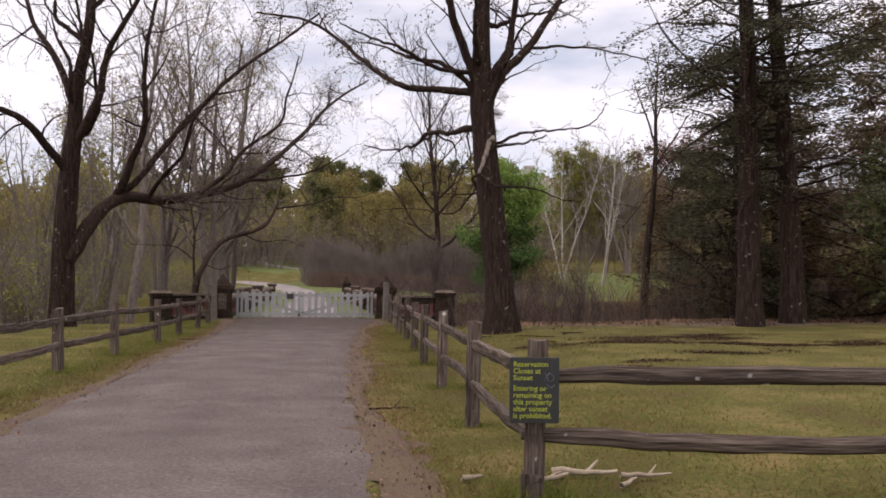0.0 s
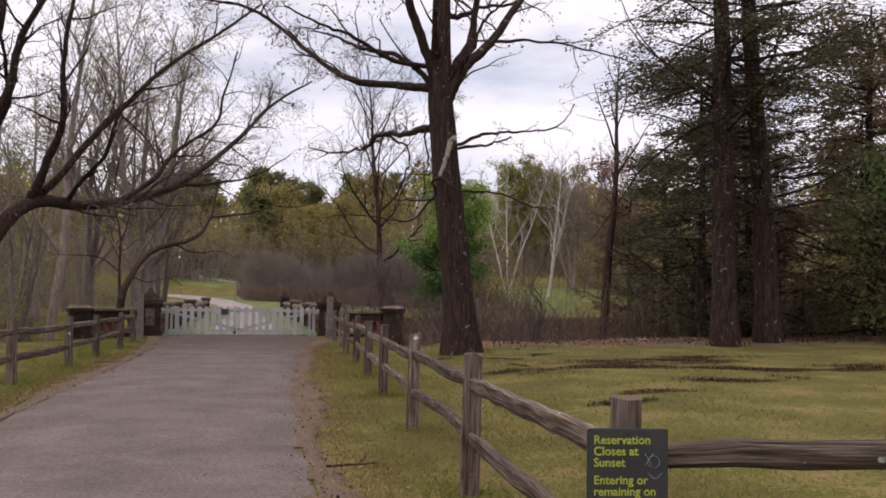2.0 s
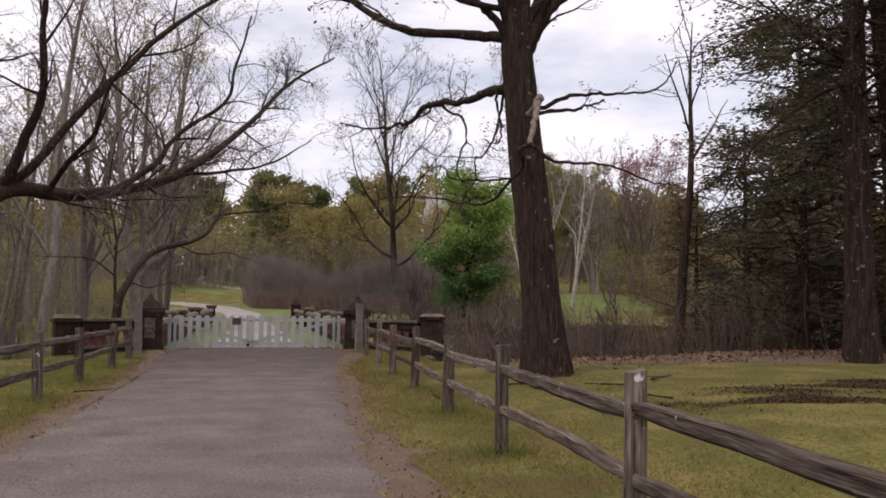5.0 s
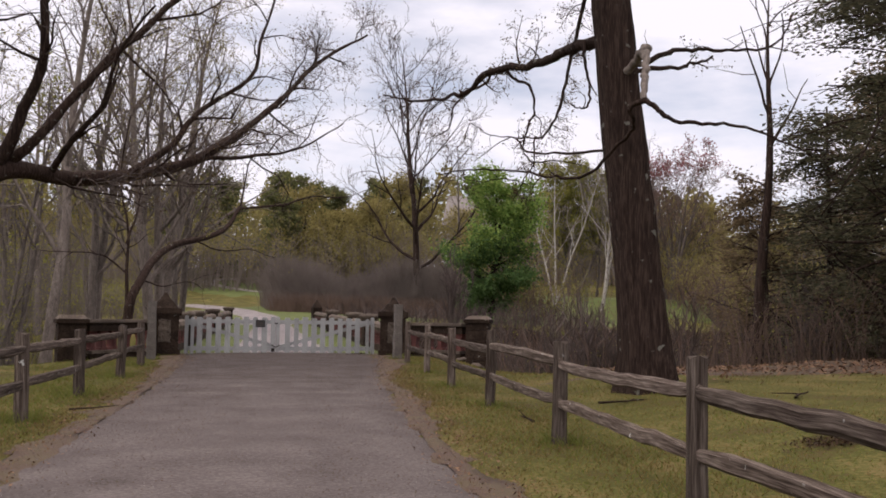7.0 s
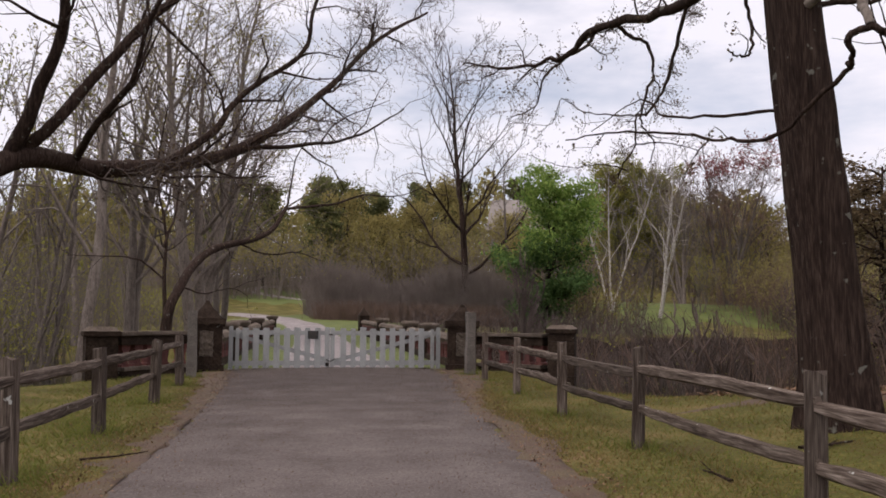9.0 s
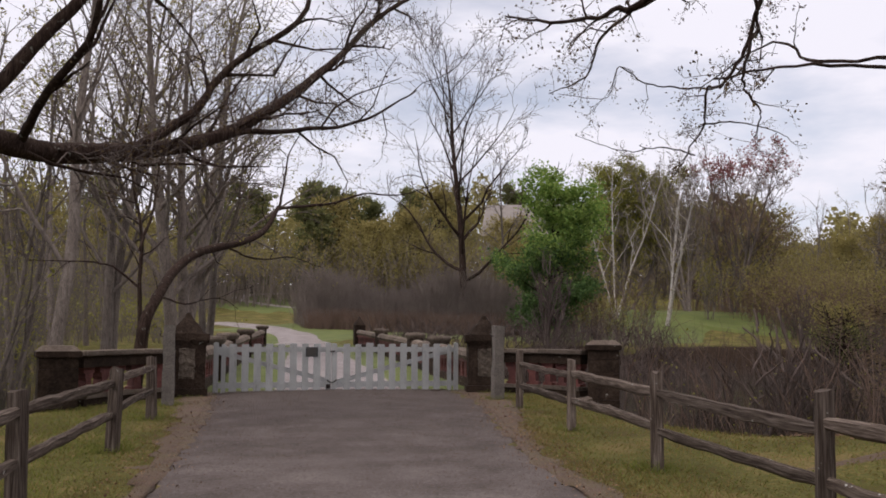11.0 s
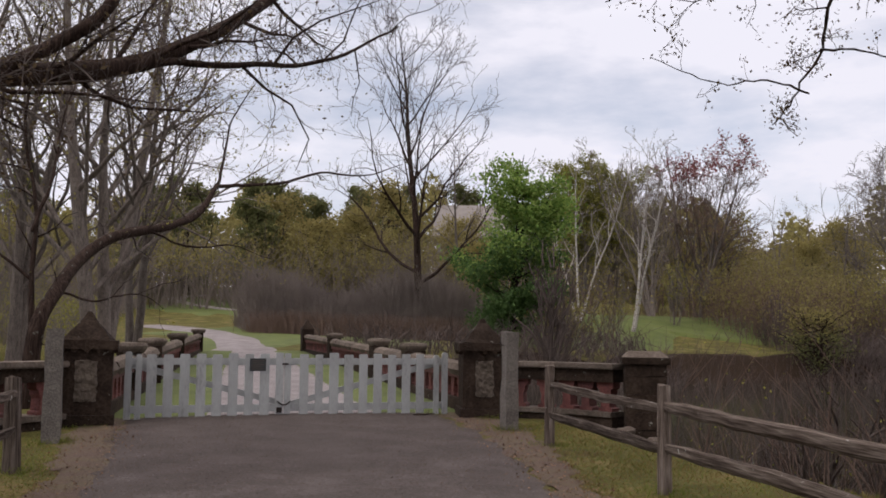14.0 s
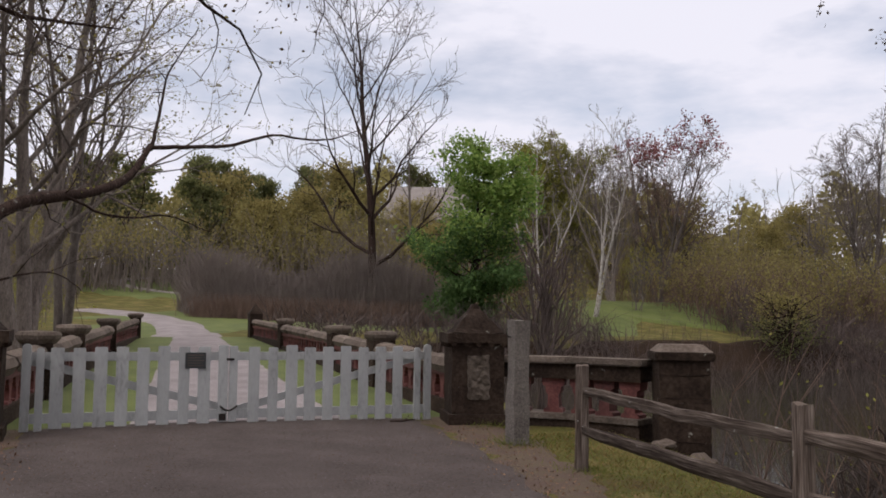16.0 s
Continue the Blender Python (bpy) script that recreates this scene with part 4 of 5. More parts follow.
def extra_limbs(tree, limbs, seed, bark, twig, levels, count, length, buds, bud_size=0.03, rise=-0.02, wander=0.3):
    """Lower boughs added to a tree, with their own twigs and opening buds."""
    rng = np.random.default_rng(seed)
    base = np.array(tree.location)
    soups, tips = [Soup(), Soup()], []
    for pts, r0, r1 in limbs:
        raw = spline(pts, 5 * len(pts)) - base
        raw[2:-1] += rng.normal(size=(len(raw) - 3, 3)) * (0.006 + 0.16 * r0)
        rr = np.linspace(r0, r1, len(raw)) * rng.uniform(0.9, 1.1, len(raw))
        q = Soup()
        q.tube(raw, rr, 8)
        place("bough", q.mesh("bough", bark), tree)
        ln = np.linalg.norm(np.diff(raw, axis=0), axis=1).sum()
        if count:
            shoots(raw, rr, rng, levels, max(2, int(count * ln / 4)), length, 0.8, wander, rise, soups, tips, 0, 0.35, 0.0035, 0.5, (tree, bark))
            tips.append(raw[-1])
    for s, nm, mt in ((soups[0], "fine_branching", bark), (soups[1], "fine_twigging", twig)):
        if s.n:
            tagged(place(nm, s.mesh(nm, mt), tree), kind="stuff")
    if buds and tips:
        t = np.repeat(np.array(tips), 4, axis=0)
        s = Soup()
        s.quads(t + rng.normal(size=t.shape) * 0.05, bud_size, rng)
        tagged(place("foliage", s.mesh("foliage", buds, False), tree), kind="stuff")


extra_limbs(oak, [([(2.95, -14.4, 5.2), (2.80, -13.6, 5.33), (2.84, -12.9, 5.42), (2.79, -11.6, 5.55), (2.51, -10.2, 5.78), (2.31, -9.7, 5.5), (2.02, -9.4, 5.45), (1.53, -9.0, 5.39), (0.9, -8.4, 5.6)], 0.105, 0.014),
                  ([(2.64, -10.7, 5.68), (2.90, -10.7, 5.5), (3.16, -10.7, 5.4), (3.24, -10.7, 4.98), (3.14, -10.7, 4.7), (3.02, -10.7, 4.3), (3.08, -10.7, 4.1), (3.24, -10.7, 3.91), (3.15, -10.7, 3.6)], 0.034, 0.008),
                  ([(2.51, -10.2, 5.78), (2.9, -9.0, 5.9), (2.6, -7.9, 5.7), (2.7, -7.0, 5.3), (2.4, -6.2, 5.2)], 0.035, 0.007)], 71, BARK, TWIG, 2, 8, 0.9, BUDS, wander=0.45)
# broken stub, the pale bent bough that grows from it, and the low dead wood on the trunk
extra_limbs(oak, [([(2.95, -14.5, 4.6), (3.06, -14.8, 4.74), (2.97, -15.2, 4.83), (2.78, -15.6, 4.7), (2.60, -15.9, 4.44), (2.45, -16.2, 4.1), (2.26, -16.5, 3.78)], 0.068, 0.04)], 74, BARK_GREY, TWIG, 1, 2, 0.3, None, wander=0.4)
extra_limbs(oak, [([(2.26, -16.5, 3.78), (2.37, -16.6, 3.67), (2.52, -16.7, 3.50), (2.96, -16.8, 3.48), (3.48, -16.9, 3.43), (4.0, -17.1, 3.2), (4.4, -17.2, 3.15)], 0.036, 0.008),
                  ([(2.26, -16.5, 3.76), (2.13, -16.4, 3.70), (2.23, -16.3, 3.53), (2.23, -16.1, 3.41), (1.99, -15.6, 3.00), (1.68, -15.3, 2.96), (1.32, -15.0, 3.06), (0.76, -14.8, 3.10), (0.26, -14.5, 3.04)], 0.034, 0.007),
                  ([(3.0, -14.5, 4.7), (3.71, -14.5, 5.03), (4.23, -14.4, 5.18), (4.93, -14.2, 5.29), (5.98, -14.0, 5.54), (6.6, -13.7, 6.2)], 0.045, 0.012),
                  ([(3.0, -14.5, 4.7), (3.79, -14.5, 4.84), (4.2, -14.4, 4.95), (4.67, -14.3, 5.15)], 0.04, 0.018),
                  ([(2.72, -13.9, 5.3), (2.66, -14.0, 5.0), (2.75, -14.0, 4.6), (2.73, -14.0, 4.31), (2.57, -14.0, 4.24), (2.45, -14.0, 4.3)], 0.028, 0.01),
                  ([(3.10, -14.3, 3.6), (2.50, -13.8, 3.6), (2.10, -13.2, 3.7), (2.00, -12.7, 4.0), (1.60, -12.1, 3.7)], 0.022, 0.006)], 72, BARK, TWIG, 2, 4, 0.6, BUDS, wander=0.45)

extra_limbs(oak, [([(3.0, -14.3, 6.5), (3.6, -12.6, 7.3), (4.5, -10.2, 7.4), (5.0, -8.4, 6.6), (5.0, -7.8, 5.7), (4.8, -7.5, 5.2), (4.7, -7.2, 5.2), (4.8, -6.9, 4.7), (4.6, -6.7, 4.2), (4.5, -6.4, 3.9)], 0.05, 0.007),
                  ([(4.8, -7.2, 5.2), (4.2, -7.1, 5.2), (3.6, -7.2, 5.2), (3.1, -7.3, 5.4), (2.9, -7.3, 4.9), (2.1, -7.3, 4.9)], 0.016, 0.004),
                  ([(4.8, -6.9, 4.7), (5.5, -6.8, 4.8), (6.2, -6.8, 4.7), (6.7, -6.7, 4.5)], 0.016, 0.004),
                  ([(4.7, -6.8, 4.2), (4.1, -6.8, 4.3), (3.4, -6.8, 4.2), (2.6, -6.8, 4.4)], 0.014, 0.004)], 73, BARK, TWIG, 2, 9, 0.6, BUDS, 0.027, wander=0.42)

shaped_tree("maple_tree", "broad bare maple with a long horizontal limb over the drive",
            [(-7.8, -7.4, -0.2), (-7.8, -7.5, 2.1), (-7.7, -7.6, 4.3), (-7.6, -7.7, 5.4), (-7.5, -7.8, 7.1), (-7.2, -8.0, 8.8), (-7.1, -8.1, 11.5), (-7.0, -8, 14)], [0.37, 0.33, 0.29, 0.24, 0.19, 0.15, 0.1, 0.06],
            [([(-7.7, -7.6, 1.9), (-7.1, -7.2, 3.1), (-6.3, -6.4, 3.95), (-5.0, -4.8, 4.05), (-3.35, -3.2, 4.6), (-1.9, -1.8, 5.5), (-0.3, -0.4, 7.1), (1.0, 0.6, 8.7), (2.6, 1.6, 10.0)], 0.25, 0.03),
             ([(-6.5, -6.6, 3.9), (-6.1, -6.7, 4.9), (-5.7, -6.9, 6.1), (-5.7, -7.0, 7.4), (-5.6, -7.1, 8.9), (-5.2, -7.2, 11)], 0.13, 0.04),
             ([(-6.3, -6.4, 4.1), (-5.8, -6.5, 4.6), (-5.0, -6.3, 5.8), (-4.0, -6.1, 7.0), (-2.9, -5.9, 8.3), (-1.5, -5.6, 9.5), (-0.3, -5.1, 10.7)], 0.12, 0.03),
             ([(-7.7, -7.7, 4.5), (-8.3, -8.1, 5.2), (-8.8, -8.5, 5.8), (-9.7, -8.8, 6.2), (-10.9, -9.1, 6.3)], 0.15, 0.05),
             ([(-7.6, -7.7, 5.2), (-6.9, -8.3, 6.5), (-6.6, -8.7, 7.9), (-5.8, -9.4, 9.1), (-5.0, -10.0, 10.8)], 0.14, 0.04),
             ([(-7.5, -7.8, 6.2), (-8.2, -7.3, 8.0), (-9.0, -6.7, 9.3), (-9.7, -6.4, 11.5)], 0.12, 0.04),
             ([(-4.2, -4.0, 4.3), (-3.2, -3.6, 5.1), (-2.6, -3.4, 6.1), (-1.4, -3.4, 7.1), (-1.1, -3.4, 8.1), (-0.6, -3.6, 9.6)], 0.09, 0.025),
             ([(-5.6, -5.6, 4.05), (-5.2, -6.3, 4.5), (-4.5, -7.0, 5.2), (-4.2, -7.5, 6.2), (-3.6, -8.0, 7.0)], 0.08, 0.02),
             ([(-2.6, -2.5, 5.0), (-1.2, -2.0, 5.3), (0.2, -1.2, 5.8), (1.5, -0.6, 6.7)], 0.06, 0.015)],
            17, BARK, TWIG, 3, 7, 1.9, 0.85, 0.3, 0.04, BUDS, 0.04, 1, 1.4, 16, shrink=0.5, rmin=0.004, auto=9, auto_from=0.42, auto_len=4.2)
shaped_tree("leaning_tree", "slender dark tree leaning out over the bridge",
            [(-4.5, 2.6, -1.3), (-4.3, 2.7, 0.6), (-4.2, 2.75, 1.5), (-3.95, 3.1, 2.1), (-3.6, 4.0, 2.8), (-3.0, 4.8, 3.35), (-1.9, 6.0, 3.75), (-1.2, 6.8, 4.2), (-0.75, 7.5, 5.0)],
            [0.17, 0.155, 0.14, 0.13, 0.12, 0.11, 0.095, 0.08, 0.055],
            [([(-0.75, 7.5, 4.95), (0.7, 8.3, 5.2), (2.1, 8.9, 5.7), (3.6, 9.5, 5.9), (4.8, 10, 6.4)], 0.05, 0.01),
             ([(-0.75, 7.5, 4.9), (-0.55, 8.2, 5.8), (-0.3, 8.8, 7.0), (0.3, 9.3, 8.2)], 0.045, 0.01),
             ([(-4.3, 2.7, 1.0), (-4.35, 2.9, 2.5), (-4.4, 3.2, 3.7), (-4.7, 3.4, 5.4), (-4.5, 3.3, 7.2)], 0.06, 0.015),
             ([(-4.4, 3.0, 3.2), (-4.15, 3.2, 4.2), (-4.1, 3.5, 5.4), (-3.8, 3.6, 6.6)], 0.04, 0.01),
             ([(-4.35, 2.9, 2.3), (-5.0, 2.7, 2.75), (-5.9, 2.5, 2.85), (-6.8, 2.4, 2.8)], 0.03, 0.008),
             ([(-3.9, 3.2, 2.1), (-3.2, 3.3, 2.0), (-2.5, 3.6, 2.2), (-2.0, 4.2, 2.0)], 0.025, 0.006),
             ([(-2.4, 5.4, 3.6), (-1.6, 5.8, 3.3), (-0.6, 6.2, 3.4), (0.4, 6.8, 3.2)], 0.03, 0.008)],
            23, BARK, TWIG, 2, 7, 1.0, 0.85, 0.3, 0.04, YELLOWGREEN, 0.04, 1, 1.3, 10, trunk_shoots=10)


def grown_tree(name, label, at, height, seed, bark, twig, stems=1, spread=0.55, trunk_r=0.22, limbs=9, fork=0.35, leaf=None, leaf_size=0.12, leaf_n=2, levels=3, count=6, reach=0.4, rise=0.06, dim=0.85, rmin=0.008, category="tree", leaf_spread=1.5, fan=0.16, leaf_above=0.0):
    """A tree grown by rule: one or more stems, limbs up them, branches and twigs."""
    rng = np.random.default_rng(seed)
    tree = tagged(empty(name, at), label, category)
    t, soups, tips = Soup(), [Soup(), Soup()], []
    for s in range(stems):
        lean = rng.normal(0, 0.04 if stems == 1 else fan, 2)
        h = height * (1 if s == 0 else rng.uniform(0.75, 1.0))
        line = bend((rng.normal(0, 0.12 * (stems > 1)), rng.normal(0, 0.12 * (stems > 1)), -0.3), (lean[0], lean[1], 1), h, 12, rng, 0.045, 0.03)
        rad = trunk_r * (1 if stems == 1 else 0.7) * (1 - np.linspace(0, 1, 13) ** 1.2 * 0.93)
        rad[0] *= 1.35
        t.tube(line, rad, 9)
        for k in range(limbs):
            f = fork + (0.97 - fork) * (k + rng.uniform(0, 0.9)) / limbs
            i = f * 12
            p = line[int(i)] + (line[min(12, int(i) + 1)] - line[int(i)]) * (i - int(i))
            az = k * 2.4 + rng.uniform(-0.5, 0.5)
            sp = spread + rng.normal(0, 0.12)
            d = (math.cos(az) * math.sin(sp), math.sin(az) * math.sin(sp), math.cos(sp))
            ln = height * reach * (1.15 - 0.75 * (f - fork) / (1 - fork)) * rng.uniform(0.75, 1.2)
            q = bend(p, d, ln, 7, rng, 0.13, rise)
            r0 = max(0.02, rad[int(i)] * 0.5)
            rr = np.linspace(r0, 0.012, 8)
            if name == "snag":
                one = Soup()
                one.tube(q, rr, 6)
                place("branch", one.mesh("branch", bark), tree)
            else:
                t.tube(q, rr, 6)
            shoots(q, rr, rng, levels, count, ln * 0.42, 0.7, 0.2, rise, soups, tips, 0, 0.2, rmin)
            tips.append(q[-1])
    place("trunk", t.mesh("trunk", bark), tree)
    for s, nm, mt in ((soups[0], "fine_branching", bark), (soups[1], "fine_twigging", twig)):
        if s.n:
            tagged(place(nm, s.mesh(nm, mt), tree), kind="stuff")
    if leaf and tips:
        c = np.array(tips)
        c = np.repeat(c[c[:, 2] > leaf_above * height], leaf_n, axis=0)
        s = Soup()
        s.quads(c + rng.normal(size=c.shape) * leaf_size * leaf_spread, leaf_size, rng)
        tagged(place("foliage", s.mesh("foliage", leaf, False), tree), kind="stuff")
    return tree


def stand(tree, x, y, scale, turn, sink=0.0):
    return copy_thing(tree, pose(x, y, ground_z(x, y) - sink, 0, 0, turn) @ Matrix.Diagonal((scale, scale, scale, 1)))


def at(x, y):
    return (x, y, ground_z(x, y))


# named trees on and beyond the far bank
grown_tree("bare_tree", "tall bare tree with a straight trunk and open crown", at(17, 48), 23, 101, BARK, TWIG, 1, 0.8, 0.32, 20, 0.16, None, levels=3, count=7, reach=0.46, rmin=0.018, rise=0.09)
grown_tree("bare_tree", "grey multi-stemmed bare tree beside the bridge", (-3.6, 18, -0.9), 19, 102, BARK_GREY, TWIG_GREY, 4, 0.7, 0.36, 10, 0.18, HILLOLIVE, 0.07, 2, 3, 7, 0.43, rmin=0.008, fan=0.12)
grown_tree("bare_tree", "grey-barked bare tree beyond the bridge", (-2.6, 29, -0.3), 17, 103, BARK_GREY, TWIG_GREY, 2, 0.55, 0.3, 12, 0.22, HILLOLIVE, 0.07, 2, 3, 6, 0.38, rmin=0.012, fan=0.06)
grown_tree("bare_tree", "grey-barked tree with mossy limbs beside the lawn", (-6.5, 22, -0.2), 18, 104, BARK_GREY, TWIG_GREY, 2, 0.6, 0.35, 14, 0.2, OLIVE, 0.1, 1, 3, 7, 0.36, rmin=0.012, fan=0.08)
grown_tree("birch_tree", "slim pale-barked birch, bare, on the far bank", at(28.4, 45), 13.8, 105, BARK_PALE, TWIG_GREY, 3, 0.45, 0.15, 9, 0.3, None, levels=3, count=4, reach=0.24, rmin=0.014)
grown_tree("birch_tree", "leaning pale birch with forked crown", at(31, 42), 14.4, 106, BARK_PALE, TWIG_GREY, 2, 0.5, 0.16, 10, 0.3, None, levels=3, count=4, reach=0.28, rmin=0.014)
grown_tree("red_budded_tree", "round bare tree with dark red new leaves at its crown", at(43, 51), 14.4, 107, BARK_GREY, TWIG_RED, 5, 0.6, 0.26, 10, 0.12, REDLEAF, 0.15, 1, 3, 8, 0.42, rmin=0.018, fan=0.2, leaf_above=0.84)
grown_tree("bare_tree", "rounded olive-tinged tree on the far lawn", at(34.8, 56), 13.6, 108, BARK_GREY, TWIG_GREY, 4, 0.6, 0.24, 11, 0.15, YELLOWGREEN, 0.12, 6, 3, 8, 0.44, rmin=0.016, fan=0.22)
grown_tree("bare_tree", "many-stemmed grey tree fanning out on the far bank", at(38, 50.5), 14.6, 112, BARK_GREY, TWIG_GREY, 5, 0.45, 0.2, 8, 0.15, None, levels=3, count=7, reach=0.36, rmin=0.016, fan=0.2, rise=0.08)
grown_tree("bare_tree", "grey bare tree standing on the far bank", at(55, 40.5), 16.5, 111, BARK_GREY, TWIG_GREY, 3, 0.6, 0.3, 13, 0.15, None, levels=3, count=9, reach=0.42, rmin=0.018, fan=0.16)
grown_tree("snag", "dead forked stem among the hemlocks", at(11.5, -5.8), 12.3, 109, BARK, TWIG, 1, 0.35, 0.19, 7, 0.62, None, levels=1, count=2, reach=0.22, rmin=0.012)
grown_tree("shrub", "bare many-stemmed shrub on the pond bank", at(5.9, 2.8), 3.9, 110, TWIG, TWIG, 7, 0.4, 0.05, 7, 0.3, None, levels=2, count=4, reach=0.3, category="shrub", rmin=0.006)


def leafy_tree(name, label, at_, height, width, seed, leaf_low, leaf_high, n, size, base=0.12, trunk_r=0.2, stems=3):
    """A tree in full leaf: stems, boughs and clumps of leaves with gaps between them."""
    rng = np.random.default_rng(seed)
    tree = tagged(empty(name, at_), label, "tree")
    t = Soup()
    clumps = []
    for s in range(stems):
        line = bend((rng.normal(0, 0.3), rng.normal(0, 0.3), -0.3), (rng.normal(0, 0.12), rng.normal(0, 0.12), 1), height * rng.uniform(0.8, 0.98), 10, rng, 0.05, 0.02)
        t.tube(line, np.linspace(trunk_r, 0.02, 11), 8)
        for k in range(26):
            f = base + (0.98 - base) * (k + rng.uniform(0, 1)) / 26
            p = line[int(f * 10)]
            az, prof = rng.uniform(0, 6.28), math.sin(math.pi * min(1, (f - base) / (1 - base) * 0.8 + 0.18)) ** 0.7
            ln = width / 2 * prof * rng.uniform(0.5, 1.15)
            q = bend(p, (math.cos(az), math.sin(az), 0.35), ln, 4, rng, 0.15, 0.03)
            t.tube(q, np.linspace(0.05, 0.01, 5), 4)
            clumps += [q[2], q[3], q[4]]
    place("trunk", t.mesh("trunk", BARK), tree)
    clumps = np.array(clumps)
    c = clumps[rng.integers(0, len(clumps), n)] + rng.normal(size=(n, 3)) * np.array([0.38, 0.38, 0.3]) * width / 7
    # leaf_low colours the leaves below about 0.45 of the height, leaf_high the rest
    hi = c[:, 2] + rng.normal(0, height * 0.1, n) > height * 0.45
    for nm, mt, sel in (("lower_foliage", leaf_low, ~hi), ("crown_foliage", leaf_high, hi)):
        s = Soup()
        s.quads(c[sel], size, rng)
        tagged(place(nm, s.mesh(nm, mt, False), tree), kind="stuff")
    return tree


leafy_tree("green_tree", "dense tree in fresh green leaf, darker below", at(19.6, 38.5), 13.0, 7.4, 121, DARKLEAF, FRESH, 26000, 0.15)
leafy_tree("evergreen_shrub", "dull olive-green evergreen scrub on the far bank", at(38, 31), 4.6, 5.4, 122, PINELEAF, HILLOLIVE, 4500, 0.09, 0.05, 0.06, 4)
leafy_tree("evergreen_shrub", "leafy green laurel below the hemlocks", at(8.3, -6.6), 1.6, 1.7, 123, FRESH, OLIVE, 700, 0.09, 0.05, 0.03, 4)
leafy_tree("green_tree", "small green-leaved tree among the hemlocks", at(16.2, -14.5), 6.4, 4.8, 124, PINELEAF, MIDLEAF, 4200, 0.1, 0.12, 0.08, 2)


def hemlock(name, label, at_, height, trunk_r, seed, low, boughs, reach, leaf, n_spray, droop=-0.05, thin=1.0, size=0.2):
    """A conifer with level, drooping boughs of flat needle sprays."""
    rng = np.random.default_rng(seed)
    tree = tagged(empty(name, at_), label, "tree")
    t, b, s = Soup(), Soup(), Soup()
    line = bend((0, 0, -0.3), (rng.normal(0, 0.015), rng.normal(0, 0.015), 1), height, 12, rng, 0.012, 0.01)
    rad = trunk_r * (1 - np.linspace(0, 1, 13) * 0.85)
    rad[0] *= 1.3
    t.tube(line, rad, 12)
    cs, al = [], []
    for k in range(boughs):
        f = low + (0.98 - low) * (k + rng.uniform(0, 1)) / boughs
        i = f * 12
        p = line[int(i)] + (line[min(12, int(i) + 1)] - line[int(i)]) * (i - int(i))
        az = rng.uniform(0, 6.28)
        ln = reach * (1.1 - 0.65 * f) * rng.uniform(0.55, 1.2)
        q = bend(p, (math.cos(az), math.sin(az), rng.uniform(-0.2, 0.6)), ln, 7, rng, 0.16, droop + rng.normal(0, 0.03))
        b = Soup()
        b.tube(q, np.linspace(0.045, 0.008, 8), 4)
        d = np.array([math.cos(az), math.sin(az), -0.15])
        for j in range(5):
            side = np.cross(d, (0, 0, 1)) * (1 if j % 2 else -1)
            p2 = q[2 + j]
            q2 = bend(p2, d * 0.6 + side, ln * 0.3, 3, rng, 0.15, droop)
            b.tube(q2, np.linspace(0.015, 0.004, 4), 3)
            if rng.uniform() < thin:
                m = int(n_spray)
                f2 = rng.uniform(0.1, 1.0, m)
                c = np.stack([np.interp(f2, np.linspace(0, 1, 4), q2[:, a]) for a in range(3)], -1)
                cs.append(c + rng.normal(size=c.shape) * np.array([0.2, 0.2, 0.13]))
                al.append(np.repeat((side * 0.5 + d)[None], m, 0))
        place("bough", b.mesh("bough", BARK), tree)
    place("trunk", t.mesh("trunk", BARK if "pine" not in name else BARK_GREY), tree)
    s.quads(np.concatenate(cs), size, rng, 2.3, 0.35, np.concatenate(al))
    tagged(place("needle_foliage", s.mesh("needle_foliage", leaf, False), tree), kind="stuff")
    return tree


hemlock("hemlock_tree", "tall hemlock with dark drooping needle sprays", at(10.7, -14.0), 19, 0.33, 131, 0.3, 95, 4.8, NEEDLES, 120, -0.03, 0.75, 0.05)
hemlock("hemlock_tree", "dark-trunked hemlock with many fine bare boughs", at(12.6, -13.2), 18, 0.34, 132, 0.2, 105, 5.0, NEEDLES, 115, 0.0, 0.65, 0.05)
h3 = hemlock("hemlock_tree", "young brownish hemlock with boughs to the ground", at(14.4, -5.2), 9, 0.16, 133, 0.05, 80, 3.0, NEEDLES, 90, -0.04, 0.6, 0.055)
h4 = hemlock("hemlock_tree", "shadowy hemlock at the edge of the lawn", at(16.2, -7.5), 9.5, 0.18, 134, 0.03, 90, 3.5, BROWNNEEDLES, 70, -0.04, 0.6, 0.07)
h5 = hemlock("hemlock_tree", "dark hemlock crowding the lawn edge", at(18.5, -10.5), 11, 0.22, 135, 0.03, 90, 3.9, BROWNNEEDLES, 70, -0.03, 0.62, 0.07)
for x, y, sc, tn in ((18.5, -3.5, 1.0, 40), (21.5, -14.0, 1.0, 200), (24, -6, 1.1, 100)):
    stand(h5, x, y, sc, tn)
stand(h3, 13.3, -9.0, 1.1, 70)
for x, y, sc, tn in ((15.0, -1.5, 0.85, 80), (17.6, -15.5, 0.75, 150), (20.5, -8.2, 0.85, 10)):
    stand(h4, x, y, sc, tn)

